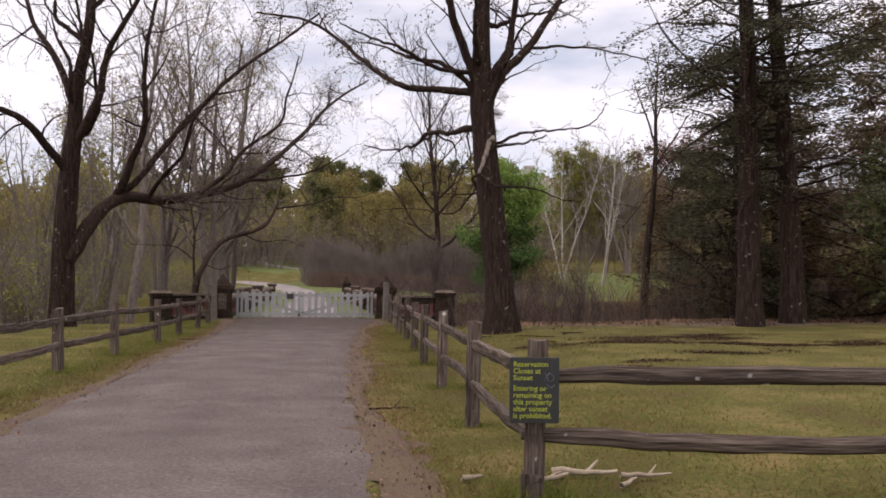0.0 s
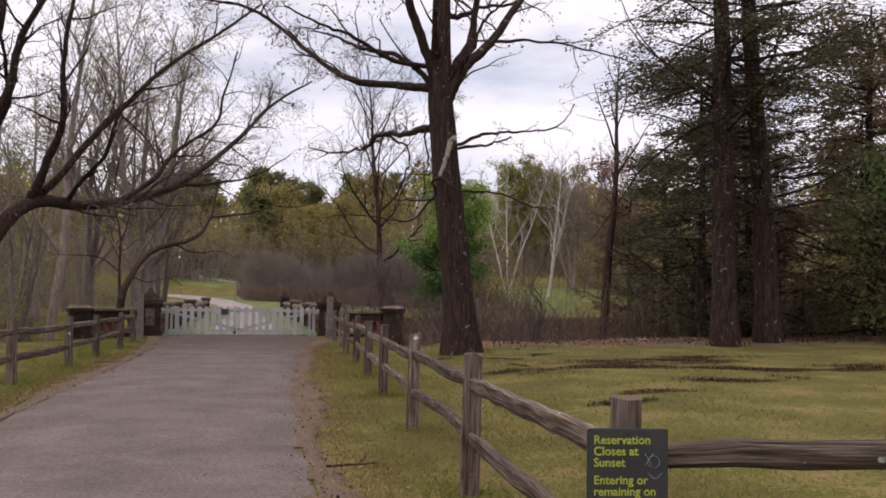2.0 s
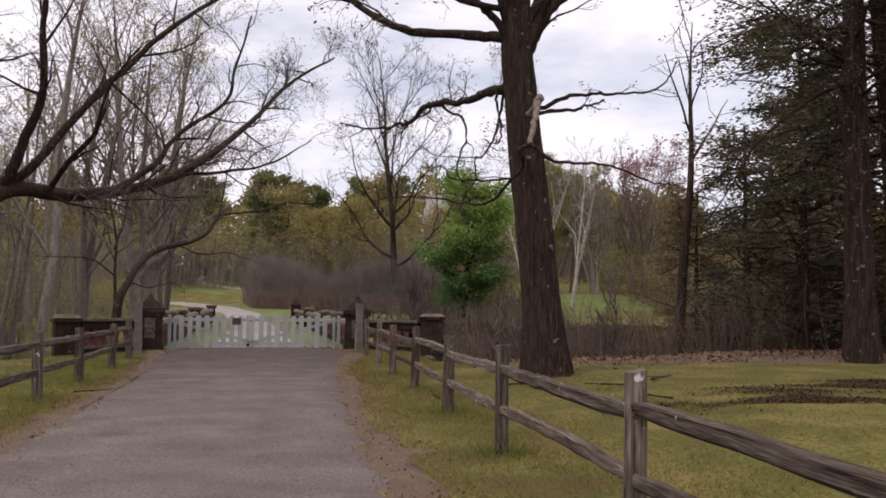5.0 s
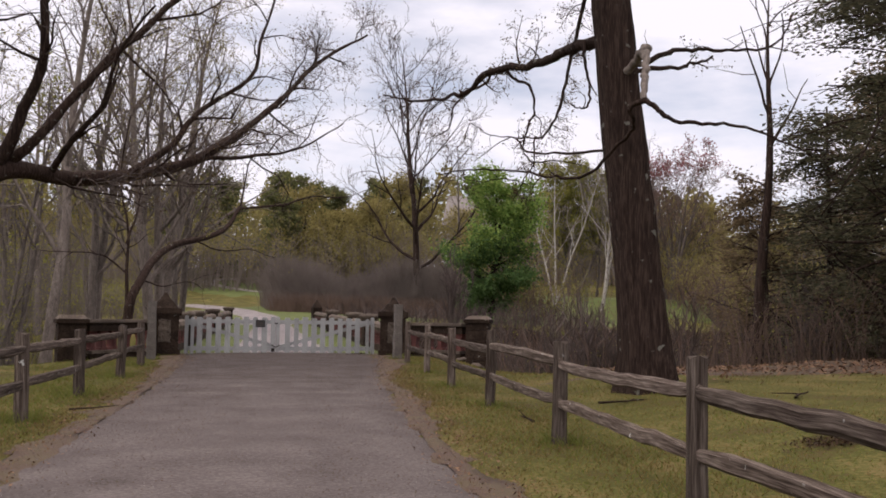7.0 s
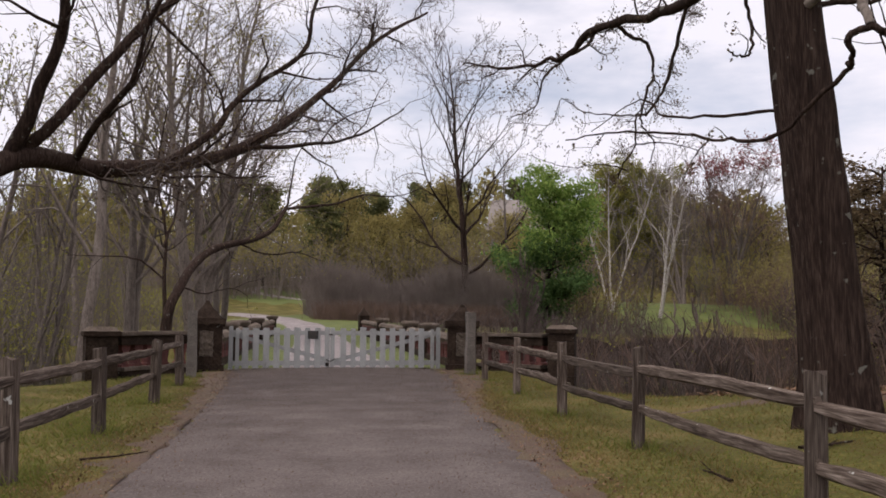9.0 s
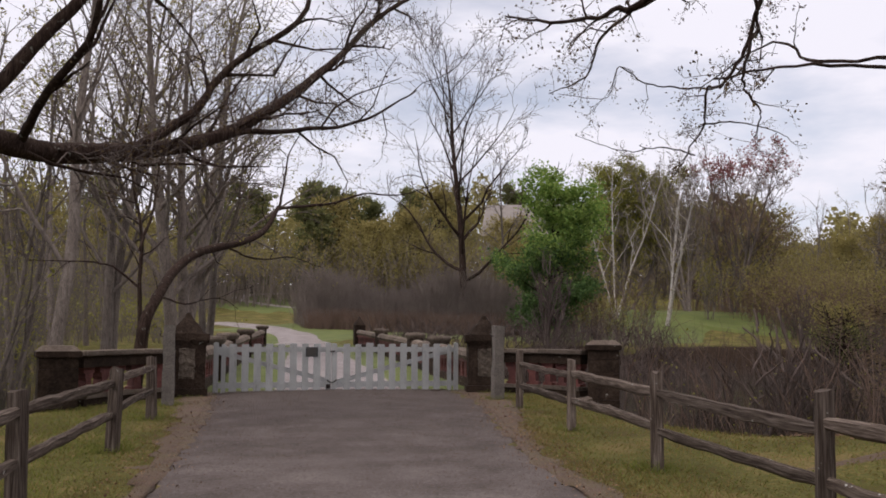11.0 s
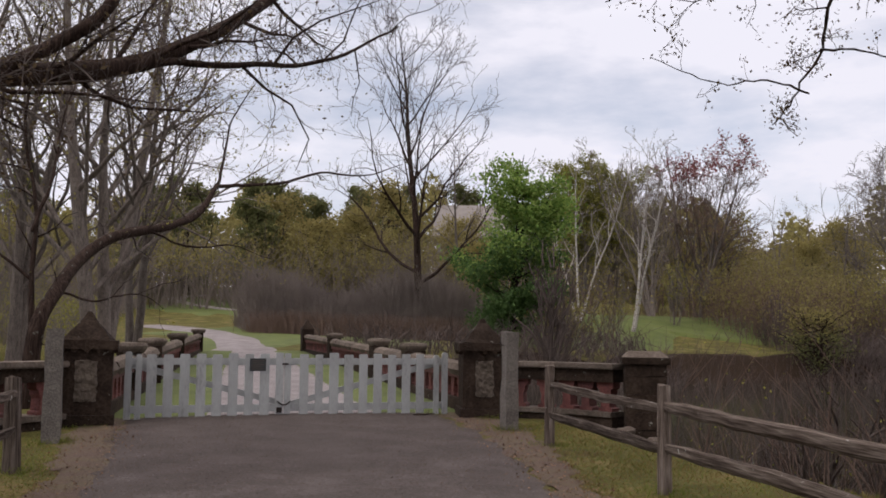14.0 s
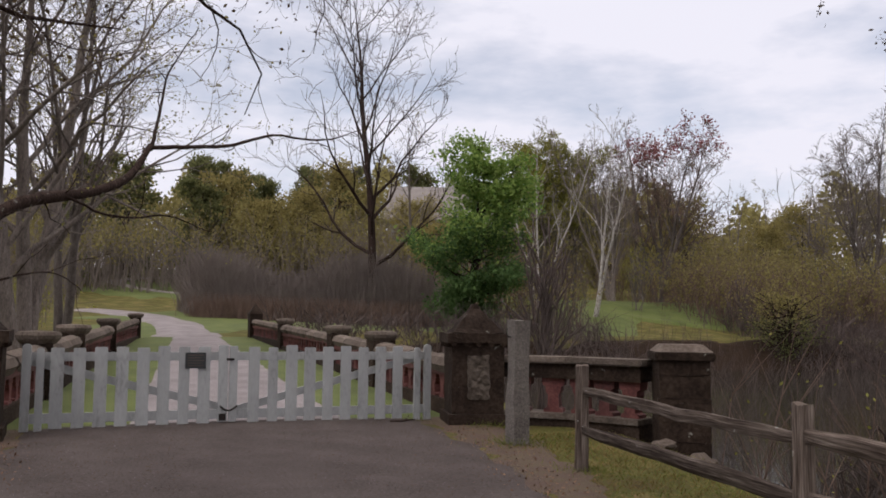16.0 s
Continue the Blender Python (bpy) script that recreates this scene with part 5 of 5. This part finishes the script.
# woods: a few kinds, repeated
rw = np.random.default_rng(500)
kinds = [grown_tree("woodland_tree", "slim grey bare woodland tree with buds", at(-16, 6), 15, 201, BARK_GREY, TWIG_GREY, 1, 0.5, 0.17, 12, 0.2, OLIVE, 0.1, 1, 3, 4, 0.27, rmin=0.012),
         grown_tree("woodland_tree", "grey twin-stemmed woodland tree in first leaf", at(-12.5, 12), 13, 202, BARK_GREY, TWIG_GREY, 2, 0.55, 0.16, 8, 0.15, YELLOWGREEN, 0.11, 1, 3, 4, 0.3, rmin=0.012),
         grown_tree("woodland_tree", "tall bare woodland tree with rising limbs", at(-19, 15), 17, 203, BARK_GREY, TWIG, 1, 0.4, 0.2, 12, 0.25, None, 0.1, 1, 3, 4, 0.27, rmin=0.014)]
for k in range(70):
    if 50 <= k < 56:
        x, y = rw.uniform(-16, -5), rw.uniform(12, 50)
    elif k >= 58:
        x, y = rw.uniform(46, 75), rw.uniform(32, 56)
    elif k < 38:
        x, y = rw.uniform(-48, -9), rw.uniform(-22, 62)
        if x > -11 and y < 5:
            x -= 6
    else:
        x, y = rw.uniform(22, 75), rw.uniform(58, 100)
    stand(kinds[k % 3], x, y, rw.uniform(0.75, 1.25) * (0.6 if k >= 58 else 0.7 if 38 <= k < 50 else 1), rw.uniform(0, 360))
under = [grown_tree("understory_shrub", "tangled bare understory shrub with pale stems", at(-10, -2), 3.6, 211, BARK_GREY, TWIG_GREY, 7, 0.5, 0.035, 5, 0.2, YELLOWGREEN, 0.07, 1, 2, 3, 0.34, category="shrub", rmin=0.006),
         grown_tree("understory_shrub", "brown leafless brush by the water", at(8, -8), 2.8, 212, TWIG, TWIG, 8, 0.55, 0.025, 5, 0.15, None, 0.06, 1, 2, 3, 0.36, category="shrub", rmin=0.005)]
for k in range(16):
    x, y = rw.uniform(-20, -9.5), rw.uniform(-12, 25)
    stand(under[k % 2 == 0 and k % 3 == 0], x, y, rw.uniform(0.7, 1.4), rw.uniform(0, 360))
for k in range(16):
    x, y = rw.uniform(5.5, 22), rw.uniform(-8.5, -3)
    stand(under[1], x, y, rw.uniform(0.6, 1.2), rw.uniform(0, 360))
for k in range(8):
    x, y = rw.uniform(24, 60), rw.uniform(33, 46)
    stand(under[k % 2], x, y, rw.uniform(0.8, 1.6), rw.uniform(0, 360))
olive = leafy_tree("olive_tree", "hazy olive-green tree in new leaf on the hillside", at(12.5, 90), 15, 10, 221, HILLOLIVE, OLIVE, 8500, 0.22, 0.1, 0.2, 3)
for x, y, sc in ((-4, 95, 0.9), (16, 84, 0.8), (22, 88, 0.9), (28, 95, 1.1), (-12, 88, 0.9), (33, 84, 0.75), (56, 88, 1.0), (55, 78, 0.95), (63, 74, 1.0), (72, 66, 0.9), (50, 64, 0.6), (60, 58, 0.65), (70, 48, 0.8), (66, 38, 0.7), (-20, 80, 1.0), (-30, 70, 1.0), (80, 54, 1.0), (84, 40, 1.0), (78, 30, 0.9), (27, 62, 0.5), (12, 100, 0.8), (19, 98, 0.85)):
    stand(olive, x, y, sc * rw.uniform(0.9, 1.1), rw.uniform(0, 360))
pine = leafy_tree("pine_tree", "rounded dark green pine on the hilltop", at(13, 103), 18, 8.5, 231, PINELEAF, PINELEAF, 9000, 0.3, 0.1, 0.28, 2)
for x, y, sc in ((4, 98, 0.95), (17, 108, 0.85), (22, 110, 0.9), (28, 108, 0.9), (33, 112, 0.9), (10.2, 86, 0.72), (-2, 104, 0.9), (44, 112, 0.9), (54, 104, 0.9), (-14, 100, 0.9), (-3, 84, 0.6)):
    stand(pine, x, y, sc * rw.uniform(0.92, 1.08), rw.uniform(0, 360))

# hedge of grey twigs
rng = np.random.default_rng(300)
s, n = Soup(), 11000
u, w = rng.uniform(0, 1, n), rng.uniform(0, 1, n)
hx, hy = 5.5 + 15.5 * u + rng.normal(0, 0.4, n), 51.5 - 8.0 * u + 6.5 * w
hh = 4.7 * (0.8 + 0.2 * np.sin(u * 9 + 1)) * rng.uniform(0.6, 1.06, n) * np.where(w < 0.25, 0.55 + 1.6 * w, 1) * np.minimum(1, 0.45 + u * 9)
for k in range(n):
    z = ground_z(hx[k], hy[k])
    d = rng.normal(0, 0.16, 2)
    s.tube([(hx[k], hy[k], z), (hx[k] + d[0] * hh[k] * 0.6, hy[k] + d[1] * hh[k] * 0.6, z + hh[k] * 0.55), (hx[k] + d[0] * hh[k] * 1.6, hy[k] + d[1] * hh[k] * 1.6, z + hh[k])], [0.026, 0.019, 0.007], 3)
tagged(place("hedge", s.mesh("hedge", TWIG_GREY)), "wide bank of leafless grey shrubs beside the drive", "hedge", kind="stuff")
s, n = Soup(), 3000
u = rng.uniform(0, 1, n)
hx, hy = 5.5 + 14 * u + rng.normal(0, 0.5, n), 49.6 - 8.4 * u + rng.normal(0, 0.5, n)
for k in range(n):
    z, h, d = ground_z(hx[k], hy[k]), rng.uniform(0.8, 1.7), rng.normal(0, 0.3, 2)
    s.tube([(hx[k], hy[k], z), (hx[k] + d[0], hy[k] + d[1], z + h)], [0.02, 0.006], 3)
tagged(place("brush", s.mesh("brush", TWIG_RED)), "low reddish brush in front of the grey shrubs", "shrub", kind="stuff")

def brush(name, label, seed, n, where, height, mat, leaf, leaf_n, leaf_size, r=0.018, lean=0.16):
    """Uncountable upright stems, forked once, with a haze of first leaves."""
    rng = np.random.default_rng(seed)
    x, y = where(rng, n)
    z = land(x, y) - 0.1
    hh = rng.uniform(*height, n)
    s, tips = Soup(), []
    for k in range(n):
        d = rng.normal(0, lean, 4) * hh[k]
        p = np.array([x[k], y[k], z[k]])
        m = p + (d[0] * 0.5, d[1] * 0.5, hh[k] * rng.uniform(0.35, 0.6))
        e = m + (d[0] + d[2] * 0.5, d[1] + d[3] * 0.5, hh[k] * 0.5)
        f = m + (d[2] * 1.4, d[3] * 1.4, hh[k] * rng.uniform(0.25, 0.5))
        s.tube([p, m, e], [r, r * 0.75, r * 0.25], 3)
        s.tube([m, f], [r * 0.6, r * 0.2], 3)
        tips += [e, f, (m + e) / 2]
    tagged(place(name, s.mesh(name, mat)), label, "brush", kind="stuff")
    if leaf_n:
        tips = np.array(tips)
        c = tips[rng.integers(0, len(tips), leaf_n)] + rng.normal(size=(leaf_n, 3)) * 0.25
        q = Soup()
        q.quads(c, leaf_size, rng)
        tagged(place("spring_foliage", q.mesh("spring_foliage", leaf, False)), "haze of opening leaves over the " + name.replace("_", " "), "leaves", kind="stuff")


def far_bank(rng, n):
    x = rng.uniform(22, 85, n)
    x = np.where((x > 26) & (x < 39), x + 16, x)
    return x, 34 + rng.gamma(2.0, 5.0, n) + np.clip(x - 40, 0, 40) * -0.12


def left_floor(rng, n):
    y = rng.uniform(-20, 70, n)
    return FENCE_L(np.clip(y, -30, 0)) - 5.5 - rng.gamma(1.6, 7.5, n), y


def beyond_drive(rng, n):
    y = rng.uniform(66, 92, n)
    return -1.0 - rng.gamma(2.0, 6.0, n), y


def bridge_left(rng, n):
    y = rng.uniform(34, 64, n)
    return -3.5 - rng.gamma(1.6, 4.0, n), y


def lawn_back(rng, n):
    return rng.uniform(5.0, 30, n), rng.normal(-6.5, 1.6, n)


def hillside(rng, n):
    return rng.uniform(-40, 85, n), rng.uniform(76, 100, n)


def pond_edge(rng, n):
    y = rng.uniform(-9, 3, n)
    return FENCE_R(y) + 3.2 + rng.gamma(1.5, 2.2, n), y


def marsh(rng, n):
    y = 2 + 31 * rng.uniform(0, 1, n) ** 0.7
    return 6.5 + 0.28 * y + rng.gamma(1.5, 9, n), y


brush("marsh_brush", "brown leafless stems standing in the shallow pond", 706, 1900, marsh, (0.9, 2.4), TWIG, None, 0, 0.07, 0.011)
def bank_front(rng, n):
    x = rng.uniform(8, 85, n)
    x = np.where((x > 27) & (x < 38), x + 14, x)
    return x, 27.5 + rng.gamma(2.0, 2.2, n)


brush("bank_brush", "dark brush overhanging the far edge of the pond", 707, 3600, bank_front, (0.7, 2.2), TWIG, None, 0, 0.1, 0.03, 0.3)
brush("far_bank_brush", "brown and olive brush along the far bank", 701, 4200, far_bank, (1.2, 5.5), TWIG_RED, HILLOLIVE, 60000, 0.11, 0.026)
brush("woodland_brush", "grey tangled brush beneath the left woods", 702, 5200, left_floor, (1.2, 5.5), TWIG_GREY, YELLOWGREEN, 34000, 0.07, 0.02)
brush("lawn_edge_brush", "low brown brush behind the lawn edge", 703, 2600, lawn_back, (0.7, 2.6), TWIG_RED, YELLOWGREEN, 5000, 0.03, 0.011)
brush("hillside_brush", "grey-brown bare thicket on the hillside", 704, 4200, hillside, (4, 8.5), TWIG_GREY, HILLOLIVE, 60000, 0.2, 0.045)
brush("thicket", "grey-brown thicket beyond the drive's bend", 708, 1500, beyond_drive, (2.0, 6.5), TWIG_GREY, HILLOLIVE, 12000, 0.14, 0.035)
brush("low_brush", "low brown brush under the trees past the bridge", 709, 1400, bridge_left, (0.5, 2.4), TWIG_GREY, YELLOWGREEN, 9000, 0.09, 0.02)
brush("pond_brush", "thin brown stems standing at the pond's edge", 705, 900, pond_edge, (0.8, 2.6), TWIG, None, 0, 0.06, 0.009)

# far woods all round
s, s2 = Soup(), Soup()
rng = np.random.default_rng(310)
n = 90000
ang = np.where(rng.uniform(0, 1, n) < 0.8, rng.uniform(-0.9, 1.4, n), rng.uniform(0, 2 * math.pi, n))
dist = rng.uniform(118, 150, n)
crown = 11 + 3 * np.sin(ang * 23) + 2.5 * np.sin(ang * 57 + 1) + 1.5 * np.sin(ang * 131)
fx, fy = dist * np.sin(ang), dist * np.cos(ang) + 5
fz = land(fx, fy) + crown * rng.uniform(0.0, 1.0, n) ** 0.8
s.quads(np.stack([fx, fy, fz], -1), 0.7, rng, 1.3)
tagged(place("far_woods", s.mesh("far_woods", HILLOLIVE, False)), "olive-brown spring woods closing the distance", "woods", kind="stuff")
for k in range(700):
    a, d = rng.uniform(0, 6.283), rng.uniform(60, 125)
    x, y = d * math.sin(a), d * math.cos(a) - 10
    if y > 20 and -10 < x < 75:
        continue
    z, h = ground_z(x, y), rng.uniform(8, 15)
    q = bend((x, y, z - 0.3), (rng.normal(0, 0.05), rng.normal(0, 0.05), 1), h, 5, rng, 0.06, 0)
    s2.tube(q, np.linspace(0.16, 0.03, 6), 4)
    for j in range(10):
        p = q[2 + j % 4]
        s2.tube(bend(p, (rng.normal(), rng.normal(), 1.1), h * 0.25, 2, rng, 0.2, 0.05), [0.05, 0.03, 0.01], 3)
tagged(place("far_trunks", s2.mesh("far_trunks", BARK_GREY)), "bare grey trunks of the surrounding woods", "woods", kind="stuff")


# ---- house on the hill ----
house = tagged(empty("house", (44, 99, ground_z(44, 99)), -22), "grey stucco house with steep gabled roofs and chimney", "house")
house.scale = (1.45, 1.3, 1.15)
part("wall", box(-5.5, -4, -1.5, 5.5, 4, 5.6, 0.02), WALLSTUCCO, house)
for nm, x0, x1, zz, ww in (("roof", -6, 6, 5.6, 4.6),):
    bm = bmesh.new()
    v = [bm.verts.new(c) for c in ((x0, -ww, zz), (x1, -ww, zz), (x1, ww, zz), (x0, ww, zz), (x0 + 0.3, 0, zz + 4.4), (x1 - 0.3, 0, zz + 4.4))]
    for f in ((0, 1, 5, 4), (2, 3, 4, 5), (1, 2, 5), (3, 0, 4), (3, 2, 1, 0)):
        bm.faces.new([v[i] for i in f])
    part(nm, bm, ROOFING, house)
bm = bmesh.new()
v = [bm.verts.new(c) for c in ((1.2, -5.2, -1), (4.6, -5.2, -1), (4.6, -5.2, 6.2), (2.9, -5.2, 9.2), (1.2, -5.2, 6.2), (1.2, 0, -1), (4.6, 0, -1), (4.6, 0, 6.2), (2.9, 0, 9.2), (1.2, 0, 6.2))]
for f in ((0, 1, 2, 3, 4), (9, 8, 7, 6, 5), (1, 6, 7, 2), (2, 7, 8, 3), (3, 8, 9, 4), (0, 4, 9, 5)):
    bm.faces.new([v[i] for i in f])
part("gable_wing", bm, WALLSTUCCO, house)
part("chimney", box(-0.6, -0.5, 8.0, 0.6, 0.5, 11.6, 0.03), WALLSTUCCO, house)
for x in (-4.2, -2.2, -0.2, 2.9):
    for z in (0.8, 3.6):
        y = -4.02 if x < 1 else -5.22
        win = part("window", box(x - 0.5, y - 0.05, z, x + 0.5, y + 0.02, z + 1.4, 0.01), COPING, house)
        part("pane", box(x - 0.42, y - 0.07, z + 0.08, x + 0.42, y - 0.052, z + 1.32, 0), WINDOWGLASS, win)


# ---- grass, litter and small things on the ground ----
def blades(name, mat, n, seed, where, label, h=(0.04, 0.12), w=0.006):
    rng = np.random.default_rng(seed)
    x, y = where(rng, n)
    z = land(x, y)
    hh = rng.uniform(*h, len(x)) * (0.5 + 0.7 * (np.sin(x * 2.3 + np.sin(y * 1.7)) * 0.5 + 0.5))
    a = rng.uniform(0, 6.28, len(x))
    lean = rng.normal(0, 0.95, (len(x), 2)) * hh[:, None]
    v = np.stack([np.stack([x - w * np.cos(a), y - w * np.sin(a), z - 0.005], -1), np.stack([x + w * np.cos(a), y + w * np.sin(a), z - 0.005], -1), np.stack([x + lean[:, 0], y + lean[:, 1], z + hh], -1)], 1)
    s = Soup()
    s.add(v, np.arange(len(x) * 3).reshape(-1, 3))
    tagged(place(name, s.mesh(name, mat, False)), label, "grass", kind="stuff")


def verge_right(rng, n):
    y = -36 + 34 * rng.uniform(0, 1, n) ** 1.2
    r = np.interp(y, ROAD_Y, ROAD_R)
    x = r + 0.35 + rng.gamma(1.6, 1.3, n)
    return x, y


def verge_left(rng, n):
    y = -34 + 32 * rng.uniform(0, 1, n) ** 1.1
    return np.interp(y, ROAD_Y, ROAD_L) - 0.3 - rng.gamma(1.6, 1.1, n), y


def post_feet(rng, n):
    posts = [o for o in bpy.data.objects if o.name.startswith("post")]
    c = np.array([np.mean([v.co[:2] for v in o.data.vertices], axis=0) for o in posts] + [(2.7, -2.72), (-3.5, -2.72), (3.1, -1.0), (-3.2, -1.0)])
    p = c[rng.integers(0, len(c), n)] + rng.normal(0, 0.17, (n, 2))
    return p[:, 0], p[:, 1]


def lawn_wide(rng, n):
    y = rng.uniform(-33, -10, n)
    return FENCE_R(y) + 1 + rng.uniform(0, 14, n) ** 1.0, y


blades("grass", BLADE, 60000, 401, verge_right, "straw and green grass along the fence", (0.018, 0.05))
blades("grass", BLADE_GREEN, 22000, 402, verge_right, "green tufts in the verge grass", (0.02, 0.065))
blades("grass", BLADE_GREEN, 32000, 403, verge_left, "green verge grass beside the drive", (0.022, 0.07))
blades("grass", BLADE, 24000, 404, verge_left, "straw-coloured verge grass", (0.018, 0.05))
blades("grass", BLADE_GREEN, 4500, 405, post_feet, "long grass round the feet of the posts", (0.05, 0.15))
def edge_tufts(rng, n):
    y = rng.uniform(-36, -2, n)
    right = rng.uniform(0, 1, n) < 0.55
    return np.where(right, np.interp(y, ROAD_Y, ROAD_R) + rng.normal(0.3, 0.18, n), np.interp(y, ROAD_Y, ROAD_L) - rng.normal(0.28, 0.18, n)), y


blades("grass", BLADE, 26000, 407, edge_tufts, "thin straw grass creeping over the drive's soil edge", (0.015, 0.05))
blades("grass", BLADE, 24000, 406, lawn_wide, "short lawn grass beyond the fence", (0.012, 0.04), 0.006)


def litter(name, n, seed, where, label, size=0.05):
    rng = np.random.default_rng(seed)
    x, y = where(rng, n)
    s = Soup()
    s.quads(np.stack([x, y, land(x, y) + rng.uniform(0.012, 0.045, len(x))], -1), size, rng, 1.5, 0.8)
    tagged(place(name, s.mesh(name, DEADLEAF, False)), label, "leaves", kind="stuff")


def on_road(rng, n):
    y = -34 + 34 * rng.uniform(0, 1, n) ** 0.6
    l, r = np.interp(y, ROAD_Y, ROAD_L), np.interp(y, ROAD_Y, ROAD_R)
    f = rng.beta(0.8, 0.8, n)
    return l + (r - l) * f, y


def grit(name, mat, n, seed, label, size):
    """Loose chips lying on the drive."""
    rng = np.random.default_rng(seed)
    x, y = on_road(rng, n)
    z = land(x, y) + 0.048
    r, a = rng.uniform(*size, n), rng.uniform(0, 6.28, n)
    v = np.stack([np.stack([x + r * np.cos(a + k), y + r * np.sin(a + k), z], -1) for k in (0, 2.1, 4.2)] + [np.stack([x, y, z + r * 0.9], -1)], 1)
    k = np.arange(n)[:, None] * 4
    s = Soup()
    s.add(v, np.concatenate([k + [0, 1, 3], k + [1, 2, 3], k + [2, 0, 3]]))
    tagged(place(name, s.mesh(name, mat, False)), label, "gravel", kind="stuff")


grit("road_grit", ASPHALT, 16000, 421, "loose grey grit scattered on the asphalt", (0.003, 0.008))
grit("road_grit", GRAVEL, 3500, 423, "small pale stones loose on the asphalt", (0.003, 0.007))
grit("road_grit", VERGE, 12000, 422, "dark crumbs of bark and soil on the asphalt", (0.003, 0.009))


def road_edge(rng, n):
    y = rng.uniform(-35, -1, n)
    return np.interp(y, ROAD_Y, ROAD_R) + rng.normal(0.12, 0.22, n), y


def road_edge_left(rng, n):
    y = rng.uniform(-34, -1, n)
    return np.interp(y, ROAD_Y, ROAD_L) - rng.normal(0.1, 0.25, n), y


def wood_edge(rng, n):
    return rng.uniform(4, 24, n), rng.normal(-11.5, 1.0, n)


litter("fallen_leaves", 6000, 411, road_edge, "reddish brown fallen leaves along the drive", 0.022)
litter("fallen_leaves", 4000, 412, road_edge_left, "brown fallen leaves along the grass edge", 0.022)
litter("fallen_leaves", 900, 414, on_road, "scraps of brown leaf on the asphalt", 0.014)
litter("fallen_leaves", 9000, 413, wood_edge, "brown leaf litter at the edge of the wood", 0.06)


def stick(x, y, length, turn, r, seed, mat, label):
    rng = np.random.default_rng(seed)
    q = bend((-length / 2, 0, r * 0.9), (1, 0, 0), length, 6, rng, 0.12, 0)
    q[:, 2] = r * 0.9 + np.abs(rng.normal(0, r * 0.3, len(q)))
    s = Soup()
    s.tube(q, np.linspace(r, r * 0.4, 7), 6)
    s.tube(bend(q[3], (0.7, 0.6, 0.1), length * 0.35, 3, rng, 0.15, 0), np.linspace(r * 0.6, r * 0.25, 4), 5)
    ob = place("stick", s.mesh("stick", mat), None, "", pose(x, y, ground_z(x, y) + 0.015, 0, 0, turn))
    return tagged(ob, label, "branch")


for k, (x, y, ln, tn, r) in enumerate([(-1.62, -26.6, 0.5, 10, 0.012), (-3.95, -14.2, 0.7, 30, 0.012), (0.9, -16.2, 0.6, 80, 0.015), (2.6, -15.4, 1.0, 20, 0.018), (3.4, -17.0, 0.9, 150, 0.016), (4.5, -16.2, 1.2, 60, 0.02), (2.2, -0.35, 0.5, 5, 0.02), (3.0, -18.8, 0.6, 110, 0.014), (-0.2, -6.7, 0.2, 10, 0.016), (-1.1, -5.2, 0.16, 70, 0.012)]):
    stick(x, y, ln, tn, r, 600 + k, BARK, "fallen brown branch on the ground")
for k, (x, y, ln, tn, r) in enumerate([(-1.25, -30.35, 0.35, 15, 0.025), (-0.95, -30.2, 0.45, -20, 0.03), (-0.75, -30.5, 0.3, 40, 0.02), (-0.55, -30.35, 0.4, -5, 0.022), (-1.75, -30.2, 0.16, 0, 0.025)]):
    stick(x, y, ln, tn, r, 620 + k, FRESHWOOD, "pale splintered piece of rotten wood on the grass")


def rock(x, y, r, seed):
    bm = bmesh.new()
    bmesh.ops.create_icosphere(bm, subdivisions=2, radius=r)
    for v in bm.verts:
        v.co.z *= 0.6
        v.co += noise.noise_vector(v.co * 3 / r * 0.4 + Vector((seed, 0, 0))) * r * 0.35
    return tagged(part("rock", bm, COPING, None, "", False, pose(x, y, ground_z(x, y) + r * 0.25, 0, 0, seed * 40)), "rough grey fieldstone at the foot of the pillar", "rock")


for k, (x, y, r) in enumerate([(4.6, -3.6, 0.2), (5.1, -3.7, 0.24), (5.5, -3.4, 0.2), (4.3, -3.3, 0.14)]):
    rock(x, y, r, k + 3)
